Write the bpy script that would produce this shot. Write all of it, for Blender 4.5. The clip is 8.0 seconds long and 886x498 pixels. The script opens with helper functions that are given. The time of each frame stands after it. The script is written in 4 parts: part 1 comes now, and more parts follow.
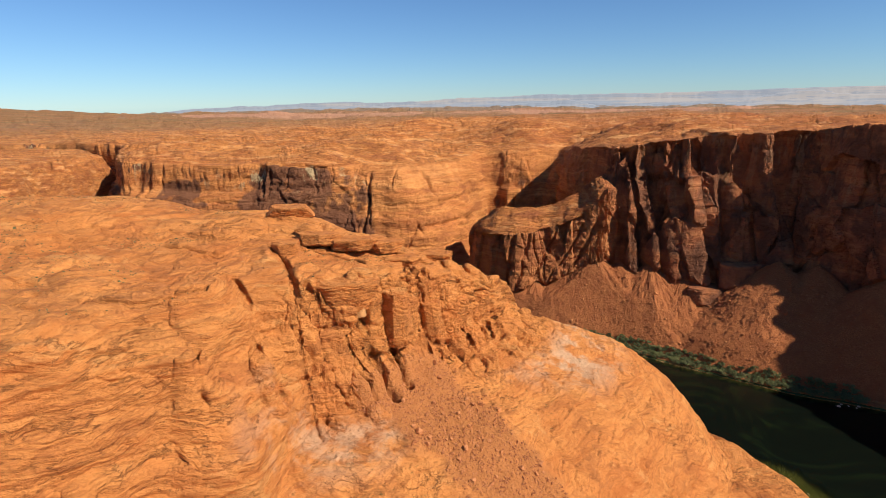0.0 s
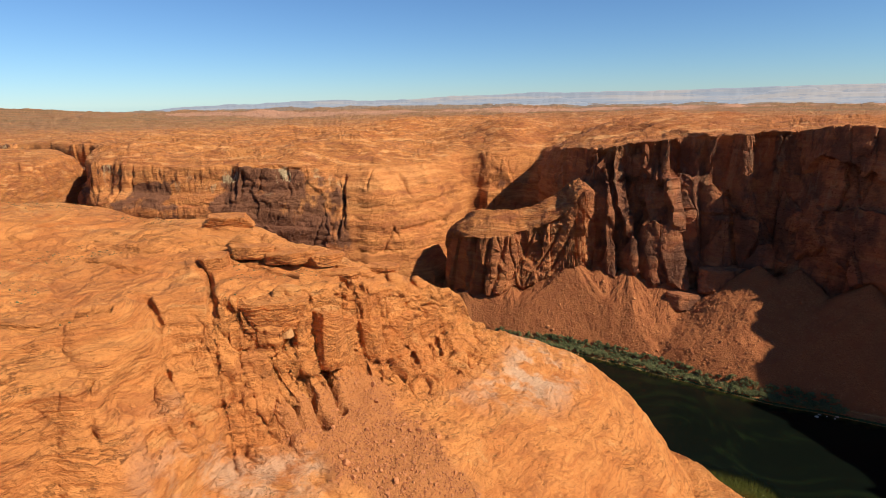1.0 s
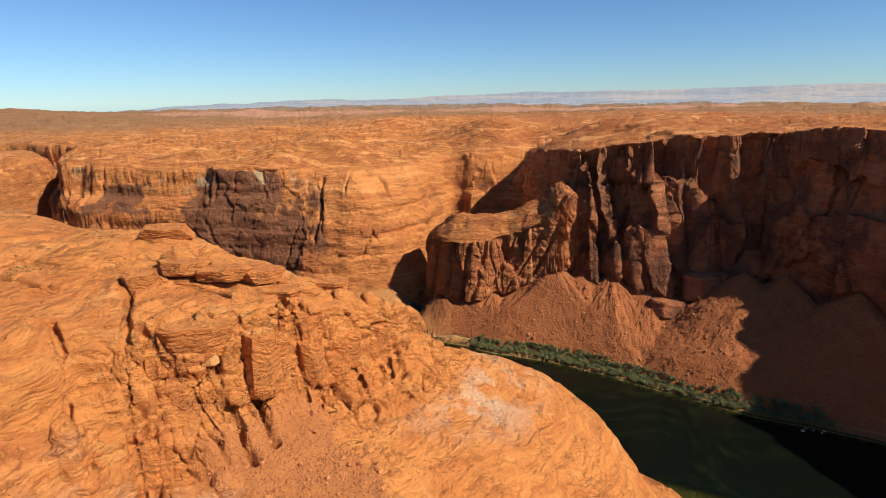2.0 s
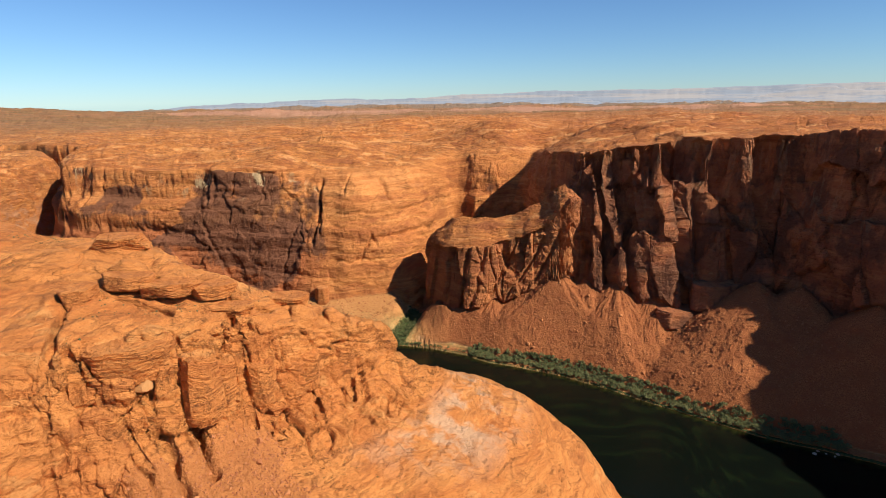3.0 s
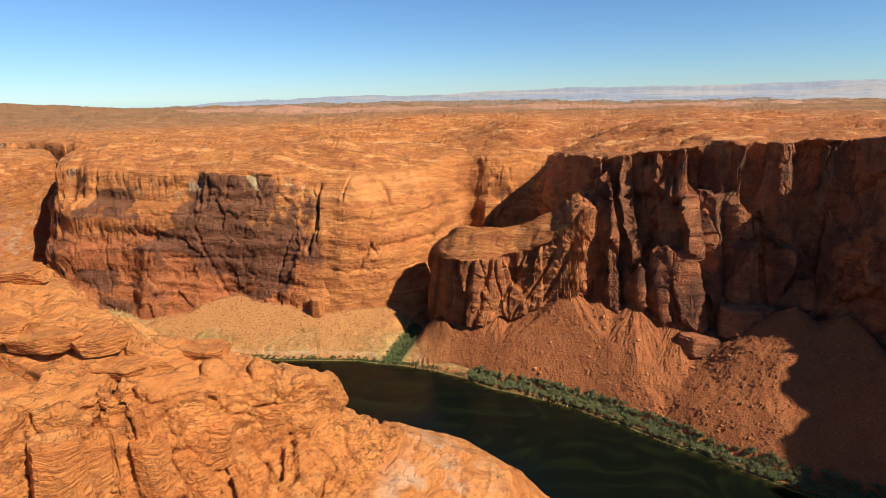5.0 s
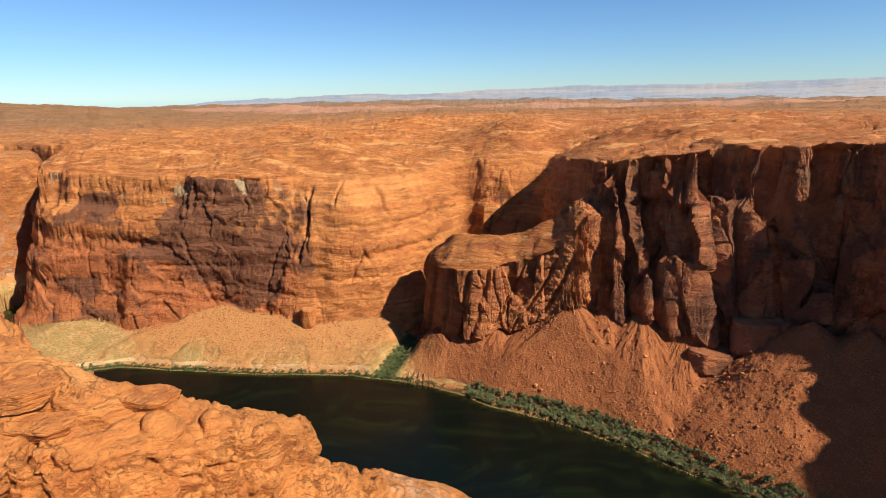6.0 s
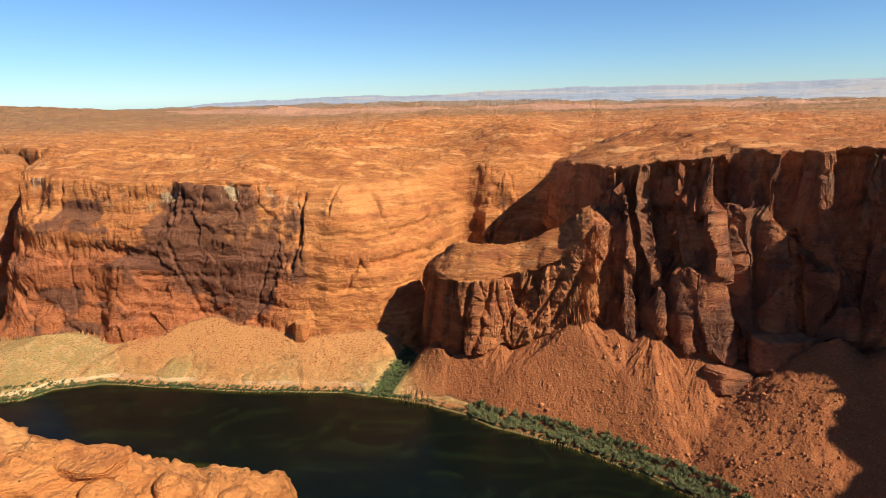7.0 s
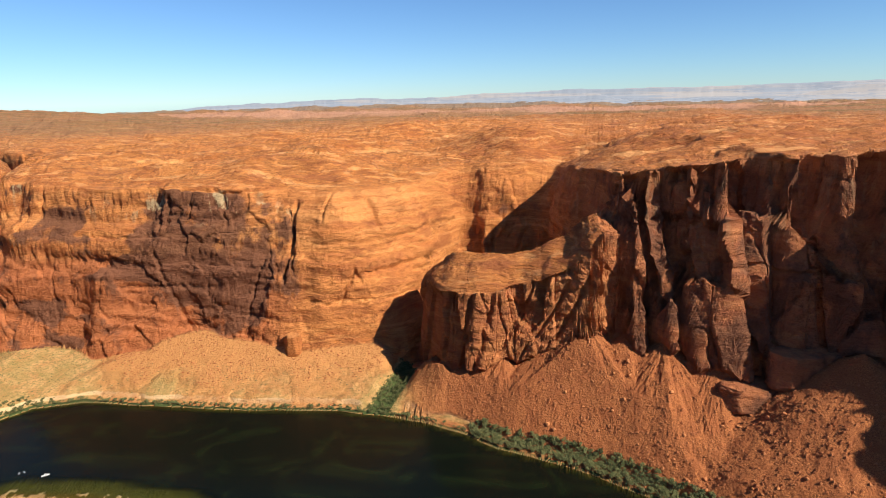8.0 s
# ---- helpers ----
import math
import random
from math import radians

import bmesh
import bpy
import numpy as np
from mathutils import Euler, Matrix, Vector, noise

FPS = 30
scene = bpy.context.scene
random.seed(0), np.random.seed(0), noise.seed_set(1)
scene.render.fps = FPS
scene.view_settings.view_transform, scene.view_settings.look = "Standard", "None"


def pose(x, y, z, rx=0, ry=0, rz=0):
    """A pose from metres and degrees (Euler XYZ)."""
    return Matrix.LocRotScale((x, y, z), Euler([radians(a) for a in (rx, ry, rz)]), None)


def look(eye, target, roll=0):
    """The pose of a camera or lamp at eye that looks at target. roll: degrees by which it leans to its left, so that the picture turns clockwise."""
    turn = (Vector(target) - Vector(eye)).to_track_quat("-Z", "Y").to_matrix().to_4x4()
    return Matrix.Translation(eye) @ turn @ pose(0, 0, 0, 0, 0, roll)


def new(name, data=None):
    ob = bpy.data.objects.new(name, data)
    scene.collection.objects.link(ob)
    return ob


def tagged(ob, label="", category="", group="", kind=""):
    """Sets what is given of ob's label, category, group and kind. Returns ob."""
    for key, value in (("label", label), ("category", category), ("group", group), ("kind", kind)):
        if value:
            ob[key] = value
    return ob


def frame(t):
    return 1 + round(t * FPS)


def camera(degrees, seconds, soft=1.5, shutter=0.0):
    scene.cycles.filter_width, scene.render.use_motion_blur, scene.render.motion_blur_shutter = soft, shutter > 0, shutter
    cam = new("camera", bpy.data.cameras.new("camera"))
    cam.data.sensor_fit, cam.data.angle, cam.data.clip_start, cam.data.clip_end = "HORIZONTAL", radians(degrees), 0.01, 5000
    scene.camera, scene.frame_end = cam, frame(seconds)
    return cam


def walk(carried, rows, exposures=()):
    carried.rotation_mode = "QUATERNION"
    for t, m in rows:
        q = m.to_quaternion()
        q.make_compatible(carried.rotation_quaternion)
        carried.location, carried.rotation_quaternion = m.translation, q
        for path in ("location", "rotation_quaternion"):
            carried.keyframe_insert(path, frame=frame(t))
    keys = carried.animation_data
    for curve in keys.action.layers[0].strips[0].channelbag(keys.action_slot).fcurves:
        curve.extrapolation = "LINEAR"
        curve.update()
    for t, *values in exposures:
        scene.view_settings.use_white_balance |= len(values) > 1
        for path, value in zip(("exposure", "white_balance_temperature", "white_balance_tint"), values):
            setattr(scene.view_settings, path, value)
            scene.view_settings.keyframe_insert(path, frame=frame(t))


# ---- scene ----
cam = camera(76.0, 8.0, soft=0.6)
PATH = [
    (0, (-0.79, -3.59, 303.09), (-4.34, 93.11, 277.94), -1.1),
    (0.5, (15.22, 6.85, 304.60), (11.77, 103.50, 279.25), -1.1),
    (1, (28.32, 19.07, 305.53), (25.47, 115.67, 279.98), -1.1),
    (1.5, (40.14, 31.97, 305.96), (37.54, 128.62, 280.31), -1.1),
    (2, (52.20, 44.80, 306.70), (49.90, 141.40, 281.00), -1.1),
    (3.5, (89.43, 82.96, 308.17), (81.58, 179.21, 282.27), -1.1),
    (4, (98.31, 98.36, 308.72), (89.06, 194.46, 282.62), -1.0),
    (4.5, (102.68, 115.96, 308.94), (92.58, 211.91, 282.79), -1.1),
    (6, (107.61, 170.58, 312.71), (97.01, 266.38, 286.11), -1.2),
    (6.5, (106.06, 188.42, 312.69), (95.26, 284.27, 286.24), -1.3),
    (7, (103.22, 205.55, 312.80), (92.77, 301.40, 286.44), -1.3),
    (7.5, (100.03, 221.03, 312.83), (90.03, 317.03, 286.58), -1.4),
    (8, (96.20, 235.62, 312.37), (86.55, 331.72, 286.42), -1.4),
]
walk(cam, [(t, look(eye, target, roll)) for t, eye, target, roll in PATH],
     [(0, 0.45), (3.5, 0.54), (6.5, 0.66), (8, 0.72)])


# ---- light ----
SUN_TO = Vector((0.674, -0.360, 0.643)).normalized()
sun = new("sun", bpy.data.lights.new("sun", "SUN"))
sun.data.energy, sun.data.angle, sun.data.color = 5.0, radians(0.53), (1.0, 0.92, 0.79)
sun.matrix_world = look(SUN_TO * 900, (0, 0, 0))
world = bpy.data.worlds.new("sky")
scene.world = world
world.use_nodes = True
wn, wl = world.node_tree.nodes, world.node_tree.links
sky = wn.new("ShaderNodeTexSky")
sky.sky_type, sky.sun_disc = "NISHITA", False
sky.sun_elevation = math.asin(SUN_TO.z)
sky.sun_rotation = math.atan2(SUN_TO.x, SUN_TO.y)
sky.altitude, sky.air_density, sky.dust_density, sky.ozone_density = 1300, 1.0, 0.05, 2.2
tone = wn.new("ShaderNodeMix")
tone.data_type, tone.blend_type = "RGBA", "MULTIPLY"
tone.inputs[0].default_value, tone.inputs[7].default_value = 1.0, (0.72, 1.0, 1.32, 1)
wl.new(sky.outputs[0], tone.inputs[6])
wl.new(tone.outputs[2], wn["Background"].inputs[0])
wn["Background"].inputs[1].default_value = 0.06

# ---- helpers for nodes ----


def material(name):
    m = bpy.data.materials.new(name)
    m.use_nodes = True
    n, l = m.node_tree.nodes, m.node_tree.links
    return m, n, l, n["Principled BSDF"]


def setin(node, socket, value, l):
    if isinstance(value, bpy.types.NodeSocket):
        l.new(value, node.inputs[socket])
    else:
        node.inputs[socket].default_value = value


def mixc(n, l, fac, a, b, mode="MIX"):
    x = n.new("ShaderNodeMix")
    x.data_type, x.blend_type = "RGBA", mode
    for s, v in ((0, fac), (6, a), (7, b)):
        if isinstance(v, tuple) and len(v) == 3:
            v = (*v, 1)
        setin(x, s, v, l)
    return x.outputs[2]


def mathn(n, l, op, a, b=0.0, c=0.0, clamp=False):
    x = n.new("ShaderNodeMath")
    x.operation, x.use_clamp = op, clamp
    for i, v in enumerate((a, b, c)):
        setin(x, i, v, l)
    return x.outputs[0]


def ramp(n, l, v, lo, hi, a=0.0, b=1.0):
    x = n.new("ShaderNodeMapRange")
    x.interpolation_type = "SMOOTHSTEP"
    for i, q in enumerate((v, lo, hi, a, b)):
        setin(x, i, q, l)
    return x.outputs[0]


def coords(n, l, scale=(1, 1, 1), warp=None, amount=0.0, turn=0.0):
    g = n.new("ShaderNodeTexCoord").outputs["Object"]
    if warp is not None:
        a = n.new("ShaderNodeVectorMath")
        a.operation = "MULTIPLY_ADD"
        l.new(warp, a.inputs[0])
        a.inputs[1].default_value = (amount,) * 3
        l.new(g, a.inputs[2])
        g = a.outputs[0]
    m = n.new("ShaderNodeMapping")
    l.new(g, m.inputs[0])
    m.inputs["Scale"].default_value = scale
    m.inputs["Rotation"].default_value = (0, 0, turn)
    return m.outputs[0]


def noisen(n, l, vec, scale, detail=4.0, rough=0.55, color=False):
    x = n.new("ShaderNodeTexNoise")
    l.new(vec, x.inputs["Vector"])
    x.inputs["Scale"].default_value, x.inputs["Detail"].default_value, x.inputs["Roughness"].default_value = scale, detail, rough
    return x.outputs["Color" if color else "Fac"]


def attr(n, name):
    x = n.new("ShaderNodeAttribute")
    x.attribute_name = name
    return x.outputs["Fac"]


# ---- materials ----


def rock_material():
    m, n, l, bsdf = material("sandstone")
    here = coords(n, l)
    sepx = n.new("ShaderNodeSeparateXYZ")
    l.new(here, sepx.inputs[0])
    big = noisen(n, l, here, 0.012, 4, 0.6)
    mid = noisen(n, l, here, 0.07, 5, 0.6)
    fine = noisen(n, l, here, 0.55, 6, 0.65)
    warp = noisen(n, l, here, 0.02, 3, 0.5, True)
    # cross-bedded layers, tilted and bent
    beds = noisen(n, l, coords(n, l, (0.008, 0.014, 0.20), warp, 40.0), 1.0, 6, 0.66)
    thin = noisen(n, l, coords(n, l, (0.03, 0.04, 0.8), warp, 30.0), 1.0, 5, 0.68)
    swirl = noisen(n, l, here, 0.011, 4, 0.6, True)
    band = n.new("ShaderNodeTexWave")
    band.wave_type, band.bands_direction, band.wave_profile = "BANDS", "Z", "SAW"
    l.new(coords(n, l, (0.10, 0.16, 0.75), swirl, 70.0), band.inputs["Vector"])
    band.inputs["Scale"].default_value, band.inputs["Distortion"].default_value = 0.10, 5.0
    band.inputs["Detail"].default_value, band.inputs["Detail Scale"].default_value = 3.0, 1.2
    lam = band.outputs["Fac"]
    wall, talus, bank, green, pale, dark, shallow, plain, rwall = (attr(n, a) for a in ("wall", "talus", "bank", "green", "pale", "dark", "shallow", "plain", "right"))
    col = mixc(n, l, ramp(n, l, beds, 0.32, 0.68), (0.54, 0.168, 0.042), (0.73, 0.288, 0.080))
    col = mixc(n, l, ramp(n, l, big, 0.35, 0.7, 0.0, 0.7), col, (0.72, 0.285, 0.078))
    col = mixc(n, l, ramp(n, l, thin, 0.54, 0.61, 0.0, 0.45), col, (0.36, 0.105, 0.032))
    col = mixc(n, l, ramp(n, l, lam, 0.55, 0.95, 0.0, 0.14), col, (0.44, 0.14, 0.042))
    col = mixc(n, l, ramp(n, l, mid, 0.55, 0.75, 0.0, 0.5), col, (0.42, 0.135, 0.042))
    # fine partings along the bedding and joints
    part_a = noisen(n, l, coords(n, l, (0.022, 0.026, 0.11), warp, 14.0), 1.0, 7, 0.62)
    part_b = noisen(n, l, coords(n, l, (0.05, 0.03, 0.05), warp, 18.0, 0.6), 1.0, 6, 0.6)
    parting = mathn(n, l, "MAXIMUM", mathn(n, l, "MULTIPLY", ramp(n, l, mathn(n, l, "ABSOLUTE", mathn(n, l, "SUBTRACT", part_a, 0.5)), 0.0, 0.008, 1.0, 0.0), ramp(n, l, big, 0.47, 0.60)),
                    mathn(n, l, "MULTIPLY", ramp(n, l, mathn(n, l, "ABSOLUTE", mathn(n, l, "SUBTRACT", part_b, 0.47)), 0.0, 0.006, 1.0, 0.0), ramp(n, l, mid, 0.48, 0.6)))
    # ledges and pans on the flats
    pan = noisen(n, l, coords(n, l, (0.018, 0.045, 0.08), warp, 10.0), 1.0, 8, 0.72)
    col = mixc(n, l, ramp(n, l, pan, 0.54, 0.61, 0.0, 0.42), col, (0.38, 0.118, 0.036))
    col = mixc(n, l, ramp(n, l, pan, 0.44, 0.36, 0.0, 0.55), col, (0.74, 0.35, 0.115))
    # dark speckles: stony grain, and painted shadows of tiny ledges
    speckle = noisen(n, l, here, 0.9, 8, 0.78)
    col = mixc(n, l, ramp(n, l, speckle, 0.54, 0.64, 0.0, 0.38), col, (0.30, 0.09, 0.03))
    # far plateau: redder to the east, dark lines painted for ledge varnish and shade
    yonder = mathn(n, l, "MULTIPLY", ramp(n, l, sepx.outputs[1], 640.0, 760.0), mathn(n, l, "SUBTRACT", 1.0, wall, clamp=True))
    col = mixc(n, l, mathn(n, l, "MULTIPLY", yonder, ramp(n, l, mathn(n, l, "ADD", sepx.outputs[0], mathn(n, l, "MULTIPLY", big, 300.0)), 150.0, 480.0, 0.0, 0.42)), col, (0.40, 0.135, 0.052))
    line = noisen(n, l, coords(n, l, (0.012, 0.055, 0.12), warp, 16.0), 1.0, 7, 0.7)
    col = mixc(n, l, mathn(n, l, "MULTIPLY", yonder, ramp(n, l, line, 0.555, 0.575, 0.0, 0.5)), col, (0.24, 0.078, 0.034))
    col = mixc(n, l, mathn(n, l, "MULTIPLY", yonder, ramp(n, l, line, 0.46, 0.40, 0.0, 0.5)), col, (0.76, 0.39, 0.15))
    line_fine = noisen(n, l, coords(n, l, (0.030, 0.060, 0.2), warp, 24.0), 1.0, 6, 0.7)
    col = mixc(n, l, mathn(n, l, "MULTIPLY", yonder, ramp(n, l, line_fine, 0.57, 0.59, 0.0, 0.45)), col, (0.26, 0.082, 0.034))
    # risers tinted by slope: varnished red, with ledge shade painted in
    riser_shade = ramp(n, l, sep_normal(n, l), 0.97, 0.80)
    col = mixc(n, l, mathn(n, l, "MULTIPLY", yonder, mathn(n, l, "MULTIPLY", riser_shade, ramp(n, l, mid, 0.35, 0.6, 0.0, 0.5))), col, (0.33, 0.100, 0.040))
    # bleached sandstone
    pm = mathn(n, l, "MULTIPLY", mathn(n, l, "MULTIPLY", pale, 0.75), ramp(n, l, mathn(n, l, "ADD", mid, pan), 0.9, 1.15), clamp=True)
    col = mixc(n, l, pm, col, (0.66, 0.42, 0.25))
    # walls: redder, with desert varnish in streaks that hang down
    wcol = mixc(n, l, ramp(n, l, beds, 0.3, 0.7), (0.48, 0.158, 0.046), (0.66, 0.268, 0.078))
    wcol = mixc(n, l, ramp(n, l, speckle, 0.51, 0.58, 0.0, 0.55), wcol, (0.24, 0.075, 0.028))
    wcol = mixc(n, l, ramp(n, l, blot_n(n, l, warp), 0.5, 0.62, 0.0, 0.6), wcol, (0.30, 0.095, 0.034))
    strata = noisen(n, l, coords(n, l, (0.004, 0.004, 0.085), warp, 7.0), 1.0, 6, 0.68)
    wcol = mixc(n, l, ramp(n, l, strata, 0.52, 0.58, 0.0, ramp(n, l, mid, 0.4, 0.6, 0.15, 0.55)), wcol, (0.33, 0.105, 0.038))
    wcol = mixc(n, l, ramp(n, l, strata, 0.46, 0.41, 0.0, 0.35), wcol, (0.74, 0.34, 0.115))
    red_beds = mathn(n, l, "ADD", sepx.outputs[2], mathn(n, l, "MULTIPLY", blot_n(n, l, warp), 70.0))
    red_beds = mathn(n, l, "MULTIPLY", ramp(n, l, red_beds, 185.0, 150.0), ramp(n, l, sepx.outputs[0], -120.0, -190.0, 0.0, 0.85))
    wcol = mixc(n, l, red_beds, wcol, mixc(n, l, thin, (0.28, 0.082, 0.034), (0.50, 0.165, 0.06)))
    # right wall: its own red-brown, darkened further to deepen its shaded side
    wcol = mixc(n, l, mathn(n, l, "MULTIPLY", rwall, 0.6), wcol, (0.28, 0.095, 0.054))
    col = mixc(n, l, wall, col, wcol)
    streak = noisen(n, l, coords(n, l, (0.075, 0.075, 0.006), warp, 6.0), 1.0, 4, 0.6)
    blot = noisen(n, l, coords(n, l, (0.03, 0.03, 0.022), warp, 20.0), 1.0, 6, 0.62)
    vm = ramp(n, l, mathn(n, l, "ADD", mathn(n, l, "MULTIPLY", dark, 0.7), mathn(n, l, "ADD", mathn(n, l, "MULTIPLY", streak, 0.12), mathn(n, l, "MULTIPLY", blot, 0.8))), 0.80, 0.93)
    col = mixc(n, l, mathn(n, l, "MULTIPLY", vm, 0.9), col, mixc(n, l, fine, (0.095, 0.043, 0.026), (0.22, 0.088, 0.045)))
    cream = ramp(n, l, noisen(n, l, coords(n, l, (0.06, 0.06, 0.009)), 1.0, 5, 0.6), 0.56, 0.63)
    cream = mathn(n, l, "MULTIPLY", cream, ramp(n, l, sepx.outputs[2], 165.0, 180.0))
    cream = mathn(n, l, "MULTIPLY", cream, mathn(n, l, "SUBTRACT", 1.0, mathn(n, l, "MULTIPLY", rwall, 0.8)))
    col = mixc(n, l, mathn(n, l, "MULTIPLY", cream, ramp(n, l, dark, 0.3, 0.6, 0.0, 0.8)), col, (0.50, 0.36, 0.19))
    col = mixc(n, l, mathn(n, l, "MULTIPLY", parting, 0.45), col, (0.15, 0.05, 0.024))
    # rubble slopes
    tcol = mixc(n, l, ramp(n, l, speckle, 0.36, 0.64), (0.20, 0.062, 0.022), (0.44, 0.160, 0.055))
    tcol = mixc(n, l, ramp(n, l, mid, 0.4, 0.7), tcol, (0.28, 0.090, 0.032))
    tcol = mixc(n, l, ramp(n, l, sepx.outputs[0], 60.0, -40.0, 0.0, ramp(n, l, sepx.outputs[1], 480.0, 600.0, 0.0, 0.8)), tcol, mixc(n, l, fine, (0.44, 0.195, 0.064), (0.58, 0.29, 0.10)))
    tcol = mixc(n, l, ramp(n, l, sepx.outputs[1], 420.0, 340.0, 0.0, 0.55), tcol, mixc(n, l, fine, (0.44, 0.155, 0.045), (0.60, 0.25, 0.075)))
    col = mixc(n, l, talus, col, tcol)
    # sandy river terrace with dry grass
    bcol = mixc(n, l, ramp(n, l, mid, 0.35, 0.65), (0.56, 0.32, 0.125), (0.46, 0.225, 0.08))
    bcol = mixc(n, l, ramp(n, l, noisen(n, l, here, 0.28, 5, 0.7), 0.44, 0.62, 0.0, 0.8), bcol, (0.22, 0.19, 0.065))
    bcol = mixc(n, l, ramp(n, l, noisen(n, l, here, 0.03, 4, 0.6), 0.45, 0.6, 0.0, 0.5), bcol, (0.30, 0.21, 0.068))
    steep = ramp(n, l, sep_normal(n, l), 0.87, 0.77)
    steep = mathn(n, l, "MULTIPLY", steep, ramp(n, l, sepx.outputs[2], 9.0, 6.0))
    bcol = mixc(n, l, steep, bcol, (0.60, 0.41, 0.21))
    col = mixc(n, l, bank, col, bcol)
    gcol = mixc(n, l, fine, (0.035, 0.055, 0.016), (0.10, 0.12, 0.035))
    gm = ramp(n, l, mathn(n, l, "ADD", green, mathn(n, l, "SUBTRACT", fine, 0.5)), 0.4, 0.62)
    col = mixc(n, l, gm, col, gcol)
    # scattered low desert plants on the flats
    speck = noisen(n, l, here, 0.42, 3, 0.75)
    patch = mathn(n, l, "MULTIPLY", ramp(n, l, noisen(n, l, here, 0.016, 3, 0.6), 0.5, 0.66), ramp(n, l, speck, 0.56, 0.64))
    flat = ramp(n, l, mathn(n, l, "ABSOLUTE", sep_normal(n, l)), 0.93, 0.985)
    patch = mathn(n, l, "MULTIPLY", patch, mathn(n, l, "MULTIPLY", flat, mathn(n, l, "SUBTRACT", 1.0, mathn(n, l, "MAXIMUM", bank, talus), clamp=True)))
    col = mixc(n, l, mathn(n, l, "MULTIPLY", patch, 0.7), col, (0.11, 0.095, 0.03))
    # far plain: tan and grey-green bands, muted with distance in place of haze
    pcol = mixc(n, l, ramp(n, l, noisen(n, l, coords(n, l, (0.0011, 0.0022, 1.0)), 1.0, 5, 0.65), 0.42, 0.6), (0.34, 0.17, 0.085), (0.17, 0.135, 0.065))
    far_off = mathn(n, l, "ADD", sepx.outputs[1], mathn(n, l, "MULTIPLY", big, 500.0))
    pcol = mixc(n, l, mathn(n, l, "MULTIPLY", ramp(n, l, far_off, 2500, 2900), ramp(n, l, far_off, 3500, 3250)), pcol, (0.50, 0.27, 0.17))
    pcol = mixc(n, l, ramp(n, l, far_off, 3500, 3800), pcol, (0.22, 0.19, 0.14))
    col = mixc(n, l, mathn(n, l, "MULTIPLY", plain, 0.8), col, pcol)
    col = mixc(n, l, shallow, col, mixc(n, l, mid, (0.16, 0.15, 0.05), (0.34, 0.27, 0.13)))
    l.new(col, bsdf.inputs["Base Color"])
    bsdf.inputs["Roughness"].default_value = 0.93
    bsdf.inputs["Specular IOR Level"].default_value = 0.18
    b1 = n.new("ShaderNodeBump")
    b1.inputs["Strength"].default_value, b1.inputs["Distance"].default_value = 1.0, 2.2
    hard = mathn(n, l, "SUBTRACT", 1.0, mathn(n, l, "MAXIMUM", bank, talus), clamp=True)
    relief = mathn(n, l, "ADD", mathn(n, l, "MULTIPLY", thin, mathn(n, l, "MULTIPLY", hard, mathn(n, l, "SUBTRACT", 1.0, mathn(n, l, "MULTIPLY", wall, 0.75)))), mathn(n, l, "MULTIPLY", fine, 0.9))
    relief = mathn(n, l, "ADD", relief, mathn(n, l, "ADD", mathn(n, l, "MULTIPLY", mathn(n, l, "MULTIPLY", lam, hard), 0.5), mathn(n, l, "MULTIPLY", mathn(n, l, "MULTIPLY", pan, hard), 2.4)))
    relief = mathn(n, l, "ADD", relief, mathn(n, l, "MULTIPLY", mathn(n, l, "MULTIPLY", ramp(n, l, line, 0.42, 0.58), mathn(n, l, "MULTIPLY", yonder, hard)), 0.9))
    relief = mathn(n, l, "SUBTRACT", relief, mathn(n, l, "MULTIPLY", mathn(n, l, "MULTIPLY", parting, hard), 0.5))
    l.new(relief, b1.inputs["Height"])
    l.new(b1.outputs[0], bsdf.inputs["Normal"])
    return m


def blot_n(n, l, warp):
    return noisen(n, l, coords(n, l, (0.02, 0.02, 0.035), warp, 26.0), 1.0, 7, 0.68)


def sep_normal(n, l):
    g = n.new("ShaderNodeNewGeometry")
    s = n.new("ShaderNodeSeparateXYZ")
    l.new(g.outputs["Normal"], s.inputs[0])
    return s.outputs[2]


def water_material():
    m, n, l, bsdf = material("river_water")
    here = coords(n, l)
    flow = noisen(n, l, coords(n, l, (0.004, 0.045, 1.0), noisen(n, l, here, 0.004, 2, 0.5, True), 40.0, 0.42), 1.0, 3, 0.5)
    col = mixc(n, l, ramp(n, l, flow, 0.45, 0.8), (0.0035, 0.0055, 0.0036), (0.008, 0.013, 0.005))
    l.new(col, bsdf.inputs["Base Color"])
    bsdf.inputs["Roughness"].default_value = 0.2
    bsdf.inputs["Specular IOR Level"].default_value = 0.22
    bsdf.inputs["IOR"].default_value = 1.33
    b = n.new("ShaderNodeBump")
    b.inputs["Strength"].default_value, b.inputs["Distance"].default_value = 0.25, 0.25
    l.new(noisen(n, l, here, 0.35, 4, 0.6), b.inputs["Height"])
    l.new(b.outputs[0], bsdf.inputs["Normal"])
    clear = n.new("ShaderNodeBsdfTransparent")
    clear.inputs[0].default_value = (0.55, 0.6, 0.4, 1)
    mix = n.new("ShaderNodeMixShader")
    l.new(mathn(n, l, "MULTIPLY", attr(n, "shallow"), 0.8), mix.inputs[0])
    l.new(bsdf.outputs[0], mix.inputs[1])
    l.new(clear.outputs[0], mix.inputs[2])
    l.new(mix.outputs[0], n["Material Output"].inputs["Surface"])
    return m


ROCK = rock_material()
WATER = water_material()

# ---- noise on arrays ----


